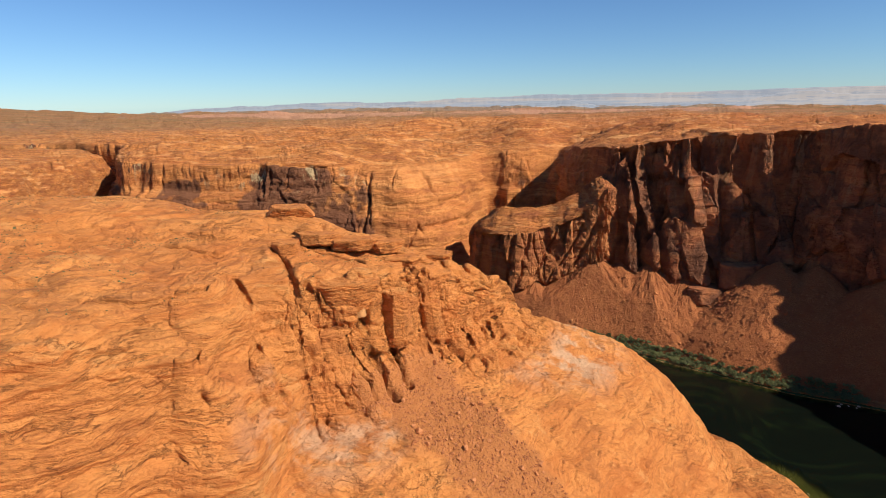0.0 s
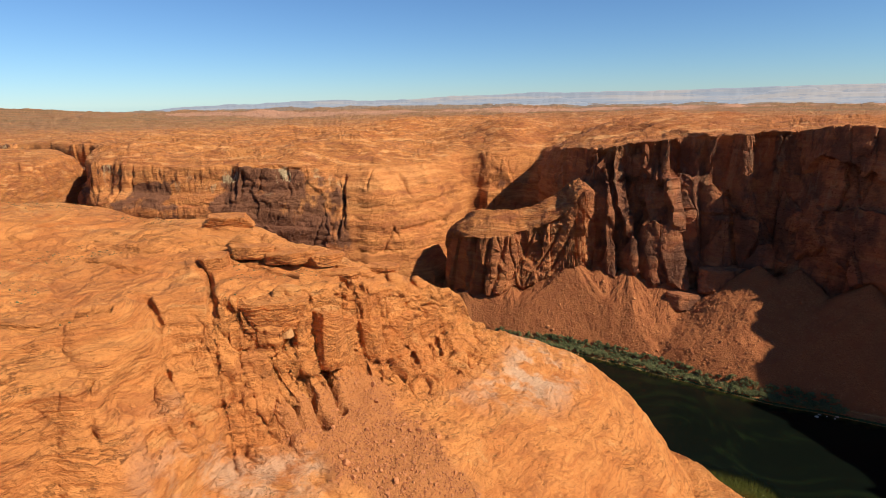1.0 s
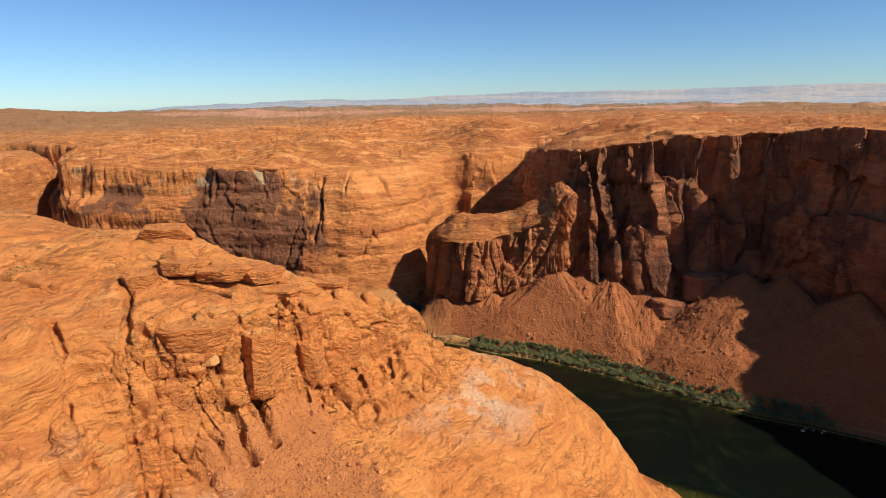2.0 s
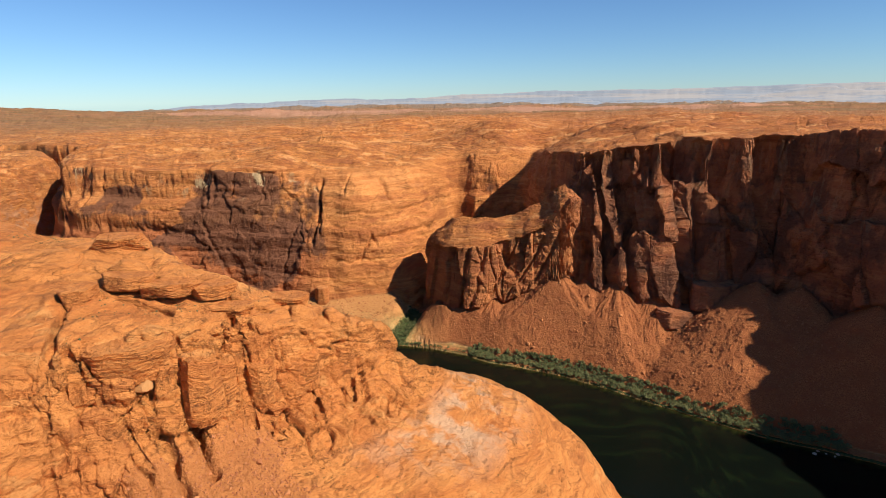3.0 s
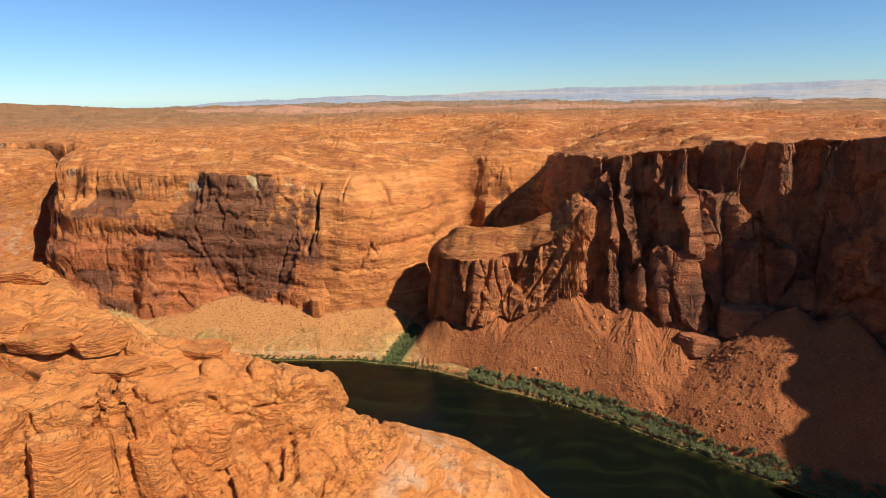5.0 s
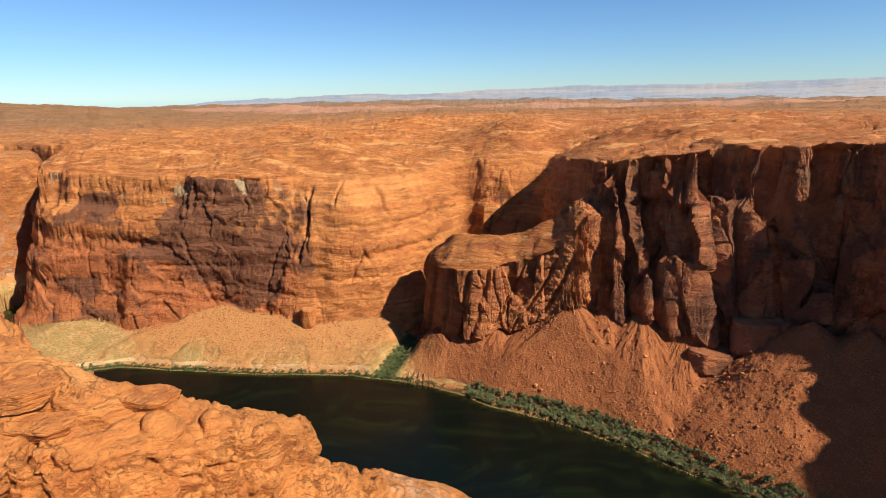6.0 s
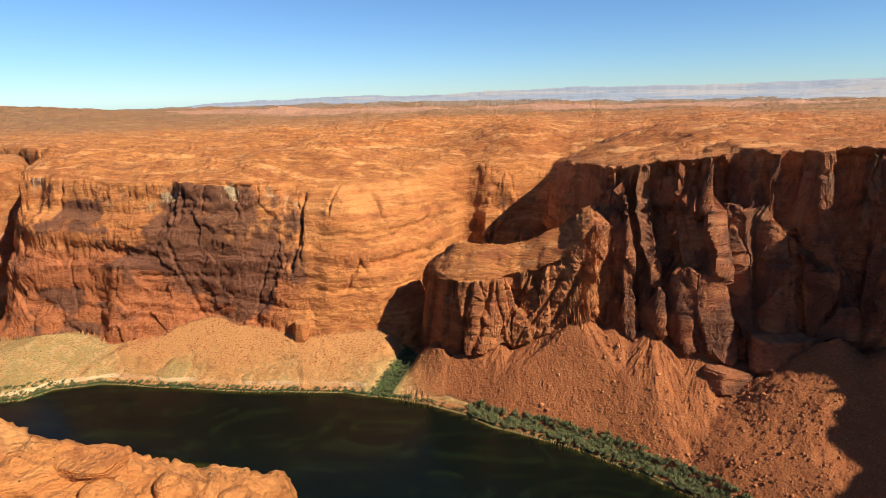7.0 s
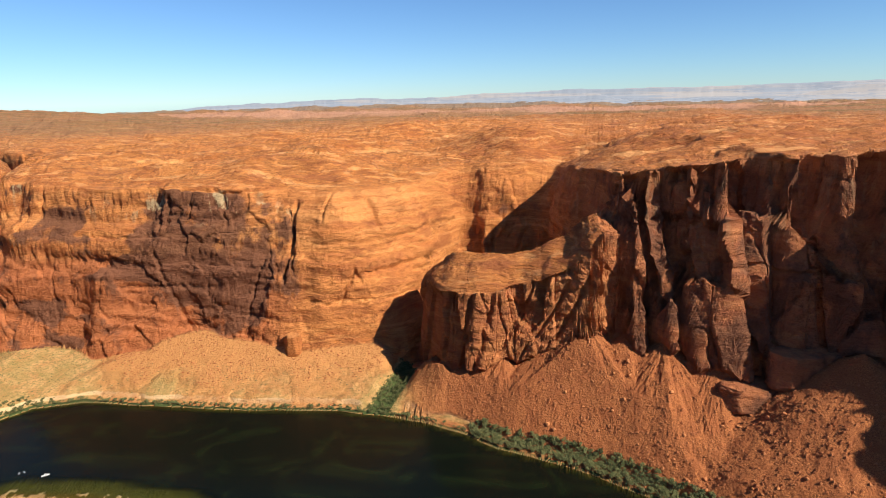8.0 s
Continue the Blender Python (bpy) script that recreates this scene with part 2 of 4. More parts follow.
def hashed(*ints):
    h = np.zeros_like(ints[0], dtype=np.uint32)
    for k, i in zip((374761393, 668265263, 2147483647, 1274126177), ints):
        h = (h ^ (i.astype(np.int64).astype(np.uint32) * np.uint32(k))) * np.uint32(2654435761)
        h ^= h >> np.uint32(15)
    h *= np.uint32(2246822519)
    return ((h ^ (h >> np.uint32(13))) & np.uint32(0xFFFFFF)).astype(np.float32) / np.float32(0xFFFFFF)


def smooth(a, b, v):
    v = np.clip((v - a) / (b - a), 0, 1)
    return v * v * (3 - 2 * v)


def vnoise(x, y, z=None, seed=0):
    """Smooth noise between -1 and 1."""
    axes = [np.asarray(a, np.float32) for a in ((x, y) if z is None else (x, y, z))]
    cell = [np.floor(a) for a in axes]
    f = [a - c for a, c in zip(axes, cell)]
    f = [v * v * v * (v * (v * 6 - 15) + 10) for v in f]
    cell = [c.astype(np.int32) for c in cell]
    out = 0
    for k in range(2 ** len(axes)):
        w, ids = 1, []
        for j in range(len(axes)):
            bit = (k >> j) & 1
            w = w * (f[j] if bit else 1 - f[j])
            ids.append(cell[j] + bit)
        out = out + w * hashed(*ids, np.full_like(ids[0], seed))
    return out * 2 - 1


def fbm(x, y, z=None, octaves=4, gain=0.5, seed=0):
    out, amp, total, f = 0, 1.0, 0.0, 1.0
    for o in range(octaves):
        out = out + amp * vnoise(x * f + 17.3 * o, y * f - 9.1 * o, None if z is None else z * f + 5.7 * o, seed + o)
        total += amp
        amp *= gain
        f *= 2.03
    return out / total


def cells(x, y, z, seed=0):
    """Distances to the nearest and second nearest of scattered points, and the nearest one's own number."""
    ix, iy, iz = (np.floor(a).astype(np.int32) for a in (x, y, z))
    d1 = np.full(x.shape, 9.0, np.float32)
    d2, own = d1.copy(), np.zeros_like(d1)
    for dx in (-1, 0, 1):
        for dy in (-1, 0, 1):
            for dz in (-1, 0, 1):
                cx, cy, cz = ix + dx, iy + dy, iz + dz
                s = np.full_like(cx, seed)
                r = hashed(cx, cy, cz, s)
                d = np.sqrt((cx + r - x) ** 2 + (cy + hashed(cx, cy, cz, s + 1) - y) ** 2 + (cz + hashed(cx, cy, cz, s + 2) - z) ** 2)
                near = d < d1
                d2 = np.where(near, d1, np.minimum(d2, d))
                own = np.where(near, r, own)
                d1 = np.where(near, d, d1)
    return d1, d2, own


def to_line(x, y, line, closed=False):
    d = np.full(x.shape, 1e12, np.float32)
    pts = list(line) + ([line[0]] if closed else [])
    for (ax, ay), (bx, by) in zip(pts, pts[1:]):
        ux, uy = bx - ax, by - ay
        t = np.clip(((x - ax) * ux + (y - ay) * uy) / (ux * ux + uy * uy), 0, 1)
        d = np.minimum(d, (x - ax - t * ux) ** 2 + (y - ay - t * uy) ** 2)
    return np.sqrt(d)


def signed(x, y, outline):
    """Distance to a closed outline, negative inside it."""
    inside = np.zeros(x.shape, bool)
    for (ax, ay), (bx, by) in zip(outline, outline[1:] + outline[:1]):
        if ay != by:
            inside ^= ((ay > y) != (by > y)) & (x < (bx - ax) * (y - ay) / (by - ay) + ax)
    d = to_line(x, y, outline, True)
    return np.where(inside, -d, d)


def levels(x, y, marks, reach=70.0):
    """Height of a wide surface that passes by a few marks."""
    top = bottom = 0
    for mx, my, mz in marks:
        w = 1 / ((x - mx) ** 2 + (y - my) ** 2 + reach * reach) ** 1.6
        top, bottom = top + w * mz, bottom + w
    return top / bottom


# ---- plan of the canyon, river surface at zero ----
FAR_RIM = [(-6900, 1950), (-1350, 1880), (-1080, 1760), (-950, 1560), (-870, 1410), (-806, 1322), (-770, 1330), (-740, 1312), (-640, 1300), (-573, 1292),
           (-500, 1282), (-468, 1292), (-455, 1266), (-380, 1272), (-300, 1268), (-255, 1290), (-190, 1288), (-150, 1290), (-116, 1334), (-50, 1368), (0, 1430),
           (45, 1474), (86, 1478), (112, 1470), (122, 1462), (140, 1466), (190, 1488), (244, 1508), (262, 1420), (274, 1290),
           (285, 1195), (318, 1122), (345, 1114), (372, 1110), (377, 1088), (400, 1094), (414, 1102), (421, 1080), (446, 1090),
           (467, 1094), (473, 1068), (500, 1070), (540, 1084), (547, 1058), (575, 1062), (598, 1072), (603, 1050), (634, 1056),
           (650, 1034), (645, 962), (700, 890), (785, 815), (818, 765), (856, 613), (895, 400), (935, 0), (960, -700), (900, -7000), (7200, -7000), (7200, 7200), (-7200, 7200)]
FAR_FOOT = [(-6950, 1900), (-1380, 1800), (-1120, 1690), (-985, 1500), (-890, 1330), (-838, 1215), (-790, 1184), (-740, 1174), (-634, 1180), (-552, 1180),
            (-460, 1192), (-400, 1202), (-330, 1196), (-262, 1184), (-195, 1176), (-130, 1182), (-62, 1190), (-14, 1204), (16, 1250), (40, 1324), (62, 1388),
            (84, 1424), (95, 1424), (104, 1396), (114, 1384), (160, 1408), (222, 1412), (248, 1310), (262, 1200), (276, 1130), (312, 1086), (362, 1066), (432, 1046),
            (484, 1026), (560, 1018), (602, 1000), (612, 950), (676, 858), (764, 772), (812, 640), (848, 400), (880, 0), (900, -700), (840, -7100), (7300, -7100), (7300, 7300), (-7300, 7300)]
BENCH = [(16, 1206), (24, 1164), (50, 1124), (104, 1108), (160, 1110), (212, 1100), (266, 1088), (306, 1110), (290, 1168), (230, 1186), (170, 1196), (110, 1218), (50, 1240)]
# pillars (+) and alcoves (-) of the shaded wall: place, half width, how far they stand out at the rim and at the foot
RIBS = [(272, 15, -22, -16), (322, 10, 8, 14), (343, 6, -18, -12), (356, 6, 6, 20), (369, 5, -18, -14), (403, 26, 0, 22), (456, 22, -30, -8), (495, 7, 6, 4), (520, 9, -14, -6), (545, 10, 6, 8), (576, 8, -12, -6)]
FAR_SHORE = [(-7000, 1800), (-1420, 1740), (-1180, 1640), (-985, 1500), (-905, 1340), (-866, 1190), (-828, 1075), (-765, 1000), (-680, 984), (-593, 1013),
             (-568, 1050), (-503, 1071), (-358, 1062), (-224, 1060), (-96, 1064), (-36, 1055), (42, 1038), (99, 1017), (140, 988), (196, 966),
             (259, 938), (319, 900), (378, 850), (440, 810), (487, 775), (540, 752), (610, 715), (690, 640), (750, 520), (785, 300),
             (800, 0), (820, -700), (760, -7200), (7400, -7200), (7400, 7400), (-7400, 7400)]
NEAR_TOP = [(-420, -7000), (-380, -400), (-355, 40), (-330, 190), (-268, 250), (-232, 274), (-206, 312), (-184, 322), (-146, 358), (-112, 368), (-84, 378), (-52, 412), (-16, 444),
            (8, 474), (26, 496), (44, 518), (36, 534), (6, 521), (-24, 504), (-62, 497), (-90, 497), (-120, 513), (-150, 526), (-215, 544), (-300, 586), (-383, 622), (-535, 650), (-800, 745),
            (-1060, 860), (-1120, 1010), (-1090, 1200), (-1040, 1400), (-1010, 1560), (-1200, 1760), (-7000, 1850), (-7000, -7000)]
NEAR_LOW = [(330, -7000), (300, -400), (290, 100), (286, 330), (278, 420), (256, 486), (216, 532), (172, 562), (124, 576), (70, 568),
            (46, 556), (10, 527), (-24, 507), (-62, 500), (-90, 500), (-120, 516), (-150, 529), (-300, 590), (-535, 656), (-800, 752), (-1050, 876), (-1100, 1010), (-1060, 1200),
            (-1000, 1400), (-980, 1560), (-1150, 1780), (-7000, 1860), (-7000, -7000)]
NEAR_SHORE = [(480, -7000), (455, -400), (430, 200), (410, 440), (360, 575), (240, 640), (40, 665), (-90, 730), (-170, 820), (-230, 852), (-340, 858),
              (-440, 856), (-520, 820), (-680, 800), (-850, 850), (-960, 940), (-1005, 1060), (-965, 1240), (-930, 1400), (-950, 1540), (-1180, 1740), (-7000, 1850), (-7000, -7000)]
FAR_LEVELS = [(-800, 1330, 306), (-600, 1300, 300), (-457, 1275, 299), (-190, 1305, 284), (-50, 1372, 286), (20, 1480, 301), (135, 1450, 302),
              (245, 1510, 298), (276, 1290, 327), (300, 1170, 344), (400, 1090, 362), (490, 1068, 371), (628, 1056, 376), (664, 970, 392), (900, 500, 380),
              (-218, 1417, 348), (187, 1614, 374), (468, 1414, 372), (-1022, 2084, 327), (-500, 1700, 338), (0, 2200, 356), (900, 2200, 352)]
NEAR_LEVELS = [(-76, 377, 306), (-60, 402, 312), (-38, 455, 310), (-24, 450, 294), (-5, 466, 282), (-22, 490, 307), (0, 504, 290), (8, 480, 274), (16, 500, 268), (30, 512, 252), (38, 532, 240), (-80, 486, 330), (-150, 512, 335), (-180, 520, 337), (-205, 534, 336), (-265, 552, 330), (-322, 560, 337), (-370, 500, 352), (-136, 358, 313), (-206, 345, 317), (-246, 310, 321), (-253, 397, 325),
               (-145, 422, 327), (-162, 519, 337), (-72, 469, 328), (-354, 501, 345), (-259, 530, 330), (-900, 700, 330), (-600, 200, 345), (-1100, 1200, 305)]
CONES = [(-372, 1206, 76), (-320, 1200, 70), (-262, 1192, 58), (-200, 1184, 58), (-150, 1184, 68), (-90, 1190, 62), (52, 1122, 70), (100, 1104, 74), (146, 1104, 80), (205, 1096, 92),
         (264, 1090, 132), (312, 1082, 122), (362, 1064, 126), (420, 1044, 114), (556, 976, 150), (610, 950, 150), (672, 870, 150), (745, 775, 145), (810, 640, 140), (850, 350, 130)]
DOME = ((-20, 0, 12, 25, 50, 75, 100, 125, 150, 185, 215, 236, 280, 340, 3000), (262, 250, 240, 228, 217, 209, 200, 187, 170, 138, 98, 72, 32, -20, -400))
WALL_LEFT = ((0, 0.05, 0.14, 0.30, 0.42, 0.50, 0.62, 0.74, 0.9, 1), (1.0, 0.93, 0.80, 0.755, 0.68, 0.50, 0.44, 0.2, 0.05, 0))
WALL_SLAB = ((0, 0.06, 0.2, 0.4, 0.5, 0.62, 0.7, 0.85, 1), (1.0, 0.97, 0.90, 0.74, 0.62, 0.52, 0.36, 0.14, 0))
WALL_RIGHT = ((0, 0.10, 0.30, 0.45, 0.62, 0.75, 1), (1.0, 0.86, 0.64, 0.52, 0.44, 0.24, 0))


# joints in the promontory: way, depth, half width
CREVICES = [([(-162, 367), (-146, 350), (-142, 340), (-126, 323), (-118, 318), (-106, 312), (-98, 300)], 5, 1.3), ([(-157, 439), (-146, 424), (-123, 377), (-117, 361), (-112, 346), (-104, 334), (-96, 322)], 7, 1.7),
            ([(-157, 446), (-151, 430)], 12, 2.6), ([(-112, 372), (-104, 363), (-90, 350)], 6, 1.4), ([(-104, 378), (-88, 368), (-64, 358)], 11, 2.0),
            ([(-66, 398), (-56, 391), (-42, 380)], 15, 2.4), ([(-73, 381), (-50, 365)], 15, 2.3), ([(-60, 464), (-45, 430), (-40, 424), (-28, 410)], 7, 1.6),
            ([(-132, 437), (-115, 438), (-99, 434), (-80, 424)], 7, 2.2), ([(-54, 458), (-32, 458)], 8, 2.2), ([(-7, 452), (8, 436)], 6, 1.4), ([(-35, 430), (-17, 416)], 6, 1.4), ([(14, 486), (24, 462)], 6, 1.4),
            ([(-160, 300), (-154, 286), (-144, 276), (-138, 262)], 7, 1.8), ([(-230, 312), (-200, 318), (-170, 340)], 5, 2.0), ([(-190, 410), (-240, 430)], 5, 2.0), ([(-168, 470), (-130, 462), (-110, 470)], 5, 1.8)]
MOUNDS = [(-163, 512, 17, 9), (-130, 470, 15, 7), (-66, 470, 14, 6), (-96, 470, 10, 5), (-72, 388, 15, 8), (-46, 404, 11, 6), (-36, 424, 12, 6), (-12, 470, 11, 6), (6, 488, 10, 6),
          (-200, 470, 26, 6), (-120, 330, 22, 7), (-165, 330, 26, 6), (-60, 350, 10, 4), (30, 500, 10, 5), (-250, 350, 30, 5), (-150, 285, 20, 7)]


def benches(v, step, sharp=0.72):
    """Flat treads and steep risers."""
    f = v / step
    return step * (np.floor(f) + smooth(sharp, 1.0, f - np.floor(f)) * 0.8 + 0.2 * (f - np.floor(f)))


def terrain(X, Y):
    """Height of the land and its kinds of ground at plan places X, Y."""
    X, Y = X.astype(np.float32), Y.astype(np.float32)
    right = smooth(230, 330, X) * smooth(-200, 200, Y)
    fret = 1.6 - 1.5 * (1 - right) * smooth(800, 1000, Y)
    wx = 16 * fbm(X / 90, Y / 90, octaves=2, seed=3) + fret * fbm(X / 14, Y / 14, octaves=2, seed=7)
    wy = 16 * fbm(X / 90, Y / 90, octaves=2, seed=13) + fret * fbm(X / 14, Y / 14, octaves=2, seed=17)
    k = np.where(Y > 800, 1.0, 0.45)
    x, y = X + wx * k * (1 - 0.5 * right), Y + wy * k * (1 - 0.5 * right)
    # plateau
    far = levels(X, Y, FAR_LEVELS)
    away = smooth(1700, 6000, np.hypot(X, Y))
    far = far * (1 - away) + away * (358 + np.clip(X, 0, 5000) * -0.010)
    far = far + 78 * np.exp(-(((X + 2500) / 900) ** 2 + ((Y - 3000) / 700) ** 2))
    hump = fbm(X / 90, Y / 90, octaves=4, seed=21)
    hump2 = 1 - np.abs(fbm(X / 45, Y / 32, octaves=4, seed=25)) * 2
    rough = 26 * fbm(X / 210, Y / 150, octaves=5, gain=0.55, seed=27) + 10 * fbm(X / 700, Y / 700, octaves=2, seed=29)
    wide = smooth(1700, 2600, np.hypot(X, Y))
    ledge = 22 * ((1 - wide) * fbm(X / 170, Y / 70, octaves=3, gain=0.5, seed=28) + wide * fbm(X / 520, Y / 170, octaves=3, gain=0.45, seed=28))
    bent = 34 * fbm(X / 120, Y / 90, octaves=3, seed=26)
    dome_field = (40 - 8 * wide) * fbm((X + bent) / 270, (Y - bent) / 190, octaves=5, gain=0.52, seed=24)
    swell = benches(dome_field, 6.5, 0.62) * (0.75 - 0.3 * wide) + 0.55 * benches(ledge, 4.0, 0.55) + 0.55 * rough + 0.8 * (1 - wide) * np.clip(hump2, 0, 1)
    slide = X + 0.35 * (Y - 1080) + 6 * fbm(X / 60, Y / 60, octaves=2, seed=31)
    ribbed = smooth(900, 980, Y) * smooth(1250, 1150, Y)
    rim_out = foot_out = 0
    for at, half, at_rim, at_foot in RIBS:
        here = smooth(half + 9, half - 5, np.abs(slide - at)) * ribbed
        rim_out, foot_out = rim_out + at_rim * here, foot_out + at_foot * here
    d_rim = signed(x, y + rim_out, FAR_RIM)
    d_foot = signed(x, y + foot_out, FAR_FOOT)
    back = np.clip(-d_rim, 0, None)
    top_far = far + swell * (0.35 + 0.65 * smooth(0, 50, back)) * (0.95 + 0.5 * away) + np.minimum(back, 90) * 0.12 - 6 * np.exp(-back / 9)
    # cliff between rim and foot
    u = np.clip(d_rim, 0, None) / (np.clip(d_rim, 0, None) + np.clip(-d_foot, 0, None) + 1e-3)
    u = np.clip(u + (0.022 + 0.03 * right) * fbm(X / (80 - 56 * right), Y / (80 - 40 * right), octaves=2, seed=33), 0, 1) * smooth(0, 3, d_rim)
    foot = np.interp(X, (-900, -700, -450, -150, 0, 90, 230, 300, 420, 560, 800), (20, 34, 60, 58, 60, 110, 165, 118, 112, 112, 95))
    left = smooth(-250, -330, X)
    prof = left * np.interp(u, *WALL_LEFT) + (1 - left) * ((1 - right) * np.interp(u, *WALL_SLAB) + right * np.interp(u, *WALL_RIGHT))
    cliff = foot + (far - 6 - foot) * prof
    h = np.where(d_rim < 0, top_far, cliff)
    wall = smooth(-12, 4, d_rim)
    # land below the far cliffs
    d_shore = -signed(X + wx * 0.3, Y + wy * 0.3, FAR_SHORE)
    terrace = 1.5 * smooth(-2, 3, d_shore) + 7 * smooth(9, 22 + 22 * smooth(-90, -10, X), d_shore + 3 * fbm(X / 20, Y / 20, octaves=2, seed=41)) * smooth(160, 60, X) + np.clip(d_shore - 14, 0, None) * (0.2 - 0.08 * right)
    tongue = np.exp(-(to_line(X, Y, [(-40, 1060), (-22, 1120), (-8, 1180), (12, 1240), (40, 1320)]) / 20) ** 2)
    low = np.where(d_shore > 0, terrace * (1 - 0.6 * tongue), np.maximum(d_shore * 0.35, -7))
    bench = signed(x, y, BENCH)
    lip = np.interp(X, (20, 70, 140, 200, 240, 275), (26, 30, 36, 52, 76, 120))
    bench_top = 140 + lip + np.interp(-bench, (0, 55, 130), (0, 46, 62)) + 5 * hump2
    bench_h = np.where(bench < 0, bench_top - 5 * np.exp(np.minimum(bench, 0) / 4), np.interp(bench, (0, 4, 11, 20, 60), (132, 112, 66, 20, -40)) + lip * np.clip(1 - bench / 24, 0, 1))
    cone = np.full(X.shape, -50.0, np.float32)
    gully = 4 * fbm(X / 40, Y / 40, octaves=3, seed=51)
    for ax, ay, az in CONES:
        r = np.hypot(X - ax, Y - ay)
        turn = np.arctan2(X - ax, ay - Y)
        rill = fbm(turn * 4.0 + ax, r / 70, octaves=4, seed=55) * np.clip(r, 0, 80) * (0.04 if az == 150 else 0.15 if ax > 0 else 0.13)
        one = az - r * 0.72 - gully * smooth(0, 50, r) - rill + 9 * smooth(110, 190, r) if ax > 0 else az + 8 - 0.44 * np.hypot(r, 22) - gully * 1.2 * smooth(0, 50, r) - rill + 10 * smooth(80, 160, r)
        k = 5.0 if ax > 0 else 24.0
        cone = np.maximum(cone, one) + k * 0.25 * np.clip(1 - np.abs(cone - one) / k, 0, None) ** 2
    base = np.where(d_foot < 0, h, low)
    base = np.where(d_foot > 0, np.maximum(base, np.where(d_foot < 26, foot - d_foot * 3.2, -50)), base)
    solid = np.maximum(base, bench_h)
    cone = np.minimum(cone, 2.5 + np.clip(d_shore - 20 - 6 * hump, 0, None) * (0.5 + 0.6 * smooth(0, 60, X)))
    cone = cone - 55 * tongue
    apron = smooth(40, 0, X) * (d_foot > 0) * (solid < low + 3)
    cone = np.where(d_shore > 4, cone, -50)
    wall = np.where((d_foot < 0), wall, 0)
    wall = np.maximum(wall, (bench_h >= base) & (bench > -1))
    wall = np.maximum(wall, (d_foot > 0) & (foot - d_foot * 3.2 > low) & (d_foot < 26))
    talus = (smooth(-2, 2, cone - solid) * (1 - apron) + apron * smooth(-14, 12, cone - solid + 4 * gully)) * (d_rim > 0)
    z = np.maximum(solid, cone) + apron * smooth(16, 50, d_shore) * 5 * np.clip(1 - np.abs(cone - solid) / 20, 0, None) ** 2
    ground_low = (1 - wall) * (1 - talus) * (d_foot > 0) * (d_shore > 0) * (solid < low + 3)
    # the near promontory
    near_plat = levels(X, Y, NEAR_LEVELS, 45.0)
    nx, ny = X + wx * 0.55, Y + wy * 0.55
    d_top = signed(nx, ny, NEAR_TOP)
    d_low = signed(nx, ny, NEAR_LOW)
    west = smooth(-250, -600, X)
    swale = 9 * fbm(X / 80, Y / 60, octaves=4, seed=63) + west * 9 * fbm(X / 220, Y / 220, octaves=3, seed=61)
    roll = benches(swale, 3.8, 0.5) * 0.75 + 1.5 * hump2
    inward = np.clip(-d_top, 0, None)
    top = near_plat + roll * smooth(4, 45, inward) - 5 * np.exp(-inward / 7)
    east = smooth(-125, -85, X)
    dt = np.clip(d_top + (1 - east) * (24 * fbm(X / 62, Y / 62, octaves=3, seed=67) + 4) * smooth(0, 25, d_top), 0, None)
    face = near_plat + east * np.interp(dt, (0, 3, 10, 16, 24, 34, 60), (-5, -14, -50, -58, -66, -100, -180)) + (1 - east) * np.interp(dt, (0, 10, 30, 48, 62, 90, 140), (-5, -10, -34, -58, -70, -110, -180))
    nose = 26 * fbm(X / 90, Y / 90, octaves=3, seed=65)
    face = face + (1 - east) * 0.75 * (benches(face + nose, 27, 0.5) - face - nose * 0.6) * smooth(0, 14, d_top)
    dome = np.interp(signed(X, Y, NEAR_TOP), *DOME) + 3 * hump + 2.5 * hump2 - 34 * np.exp(np.minimum(d_low, 0) / 16)
    drop = np.clip(d_low, 0, None)
    dome = dome - np.interp(drop, (0, 10, 24, 44, 70, 110), (0, 30, 90, 160, 260, 400))
    near = np.where(d_top < 0, top, np.maximum(face, dome))
    for mx, my, mr, mh in MOUNDS:
        near = near + mh * np.sqrt(np.clip(1 - ((nx - mx) ** 2 + (ny - my) ** 2) / (mr * mr), 0, 1))
    wob = 1.6 * fbm(X / 9, Y / 9, octaves=2, seed=68)
    for way, deep, wide in CREVICES:
        near = near - deep * smooth(60, 40, d_top) * np.exp(-(to_line(X + wx * 0.12 + wob, Y + wy * 0.12 - wob, way) / wide) ** 2)
    near = np.where((d_low > 0) & (d_top > 0), np.minimum(near, np.maximum(dome, face - drop * 5)), near)
    d_ns = -signed(X + wx * 0.4, Y + wy * 0.4, NEAR_SHORE)
    near_talus = np.where(d_low > 0, np.interp(X, (100, 260), (80, 60)) - d_low * 0.62 + 4 * hump, -60)
    near_bank = np.where(d_ns > 0, 1.0 + 0.05 * d_ns, np.interp(d_ns, (-70, -46, -30, 0), (-6, -4.5, -1.2, 0)))
    near_ground = np.maximum(np.maximum(near, np.where(d_ns > 0, near_talus, -60)), near_bank)
    fan = smooth(26, 4, to_line(nx, ny, [(-62, 392), (-30, 372), (5, 345), (60, 300)]) - 22 + 16 * fbm(X / 18, Y / 18, octaves=3, seed=64)) * smooth(10, 26, d_top) * smooth(-20, -60, d_low)
    n_talus = np.maximum(fan, (near_talus > near) * 1.0 * (d_low > 0))
    n_wall = smooth(2, 12, d_low) * smooth(0, 1, near - near_talus)
    side = near_ground > z
    z = np.maximum(z, near_ground)
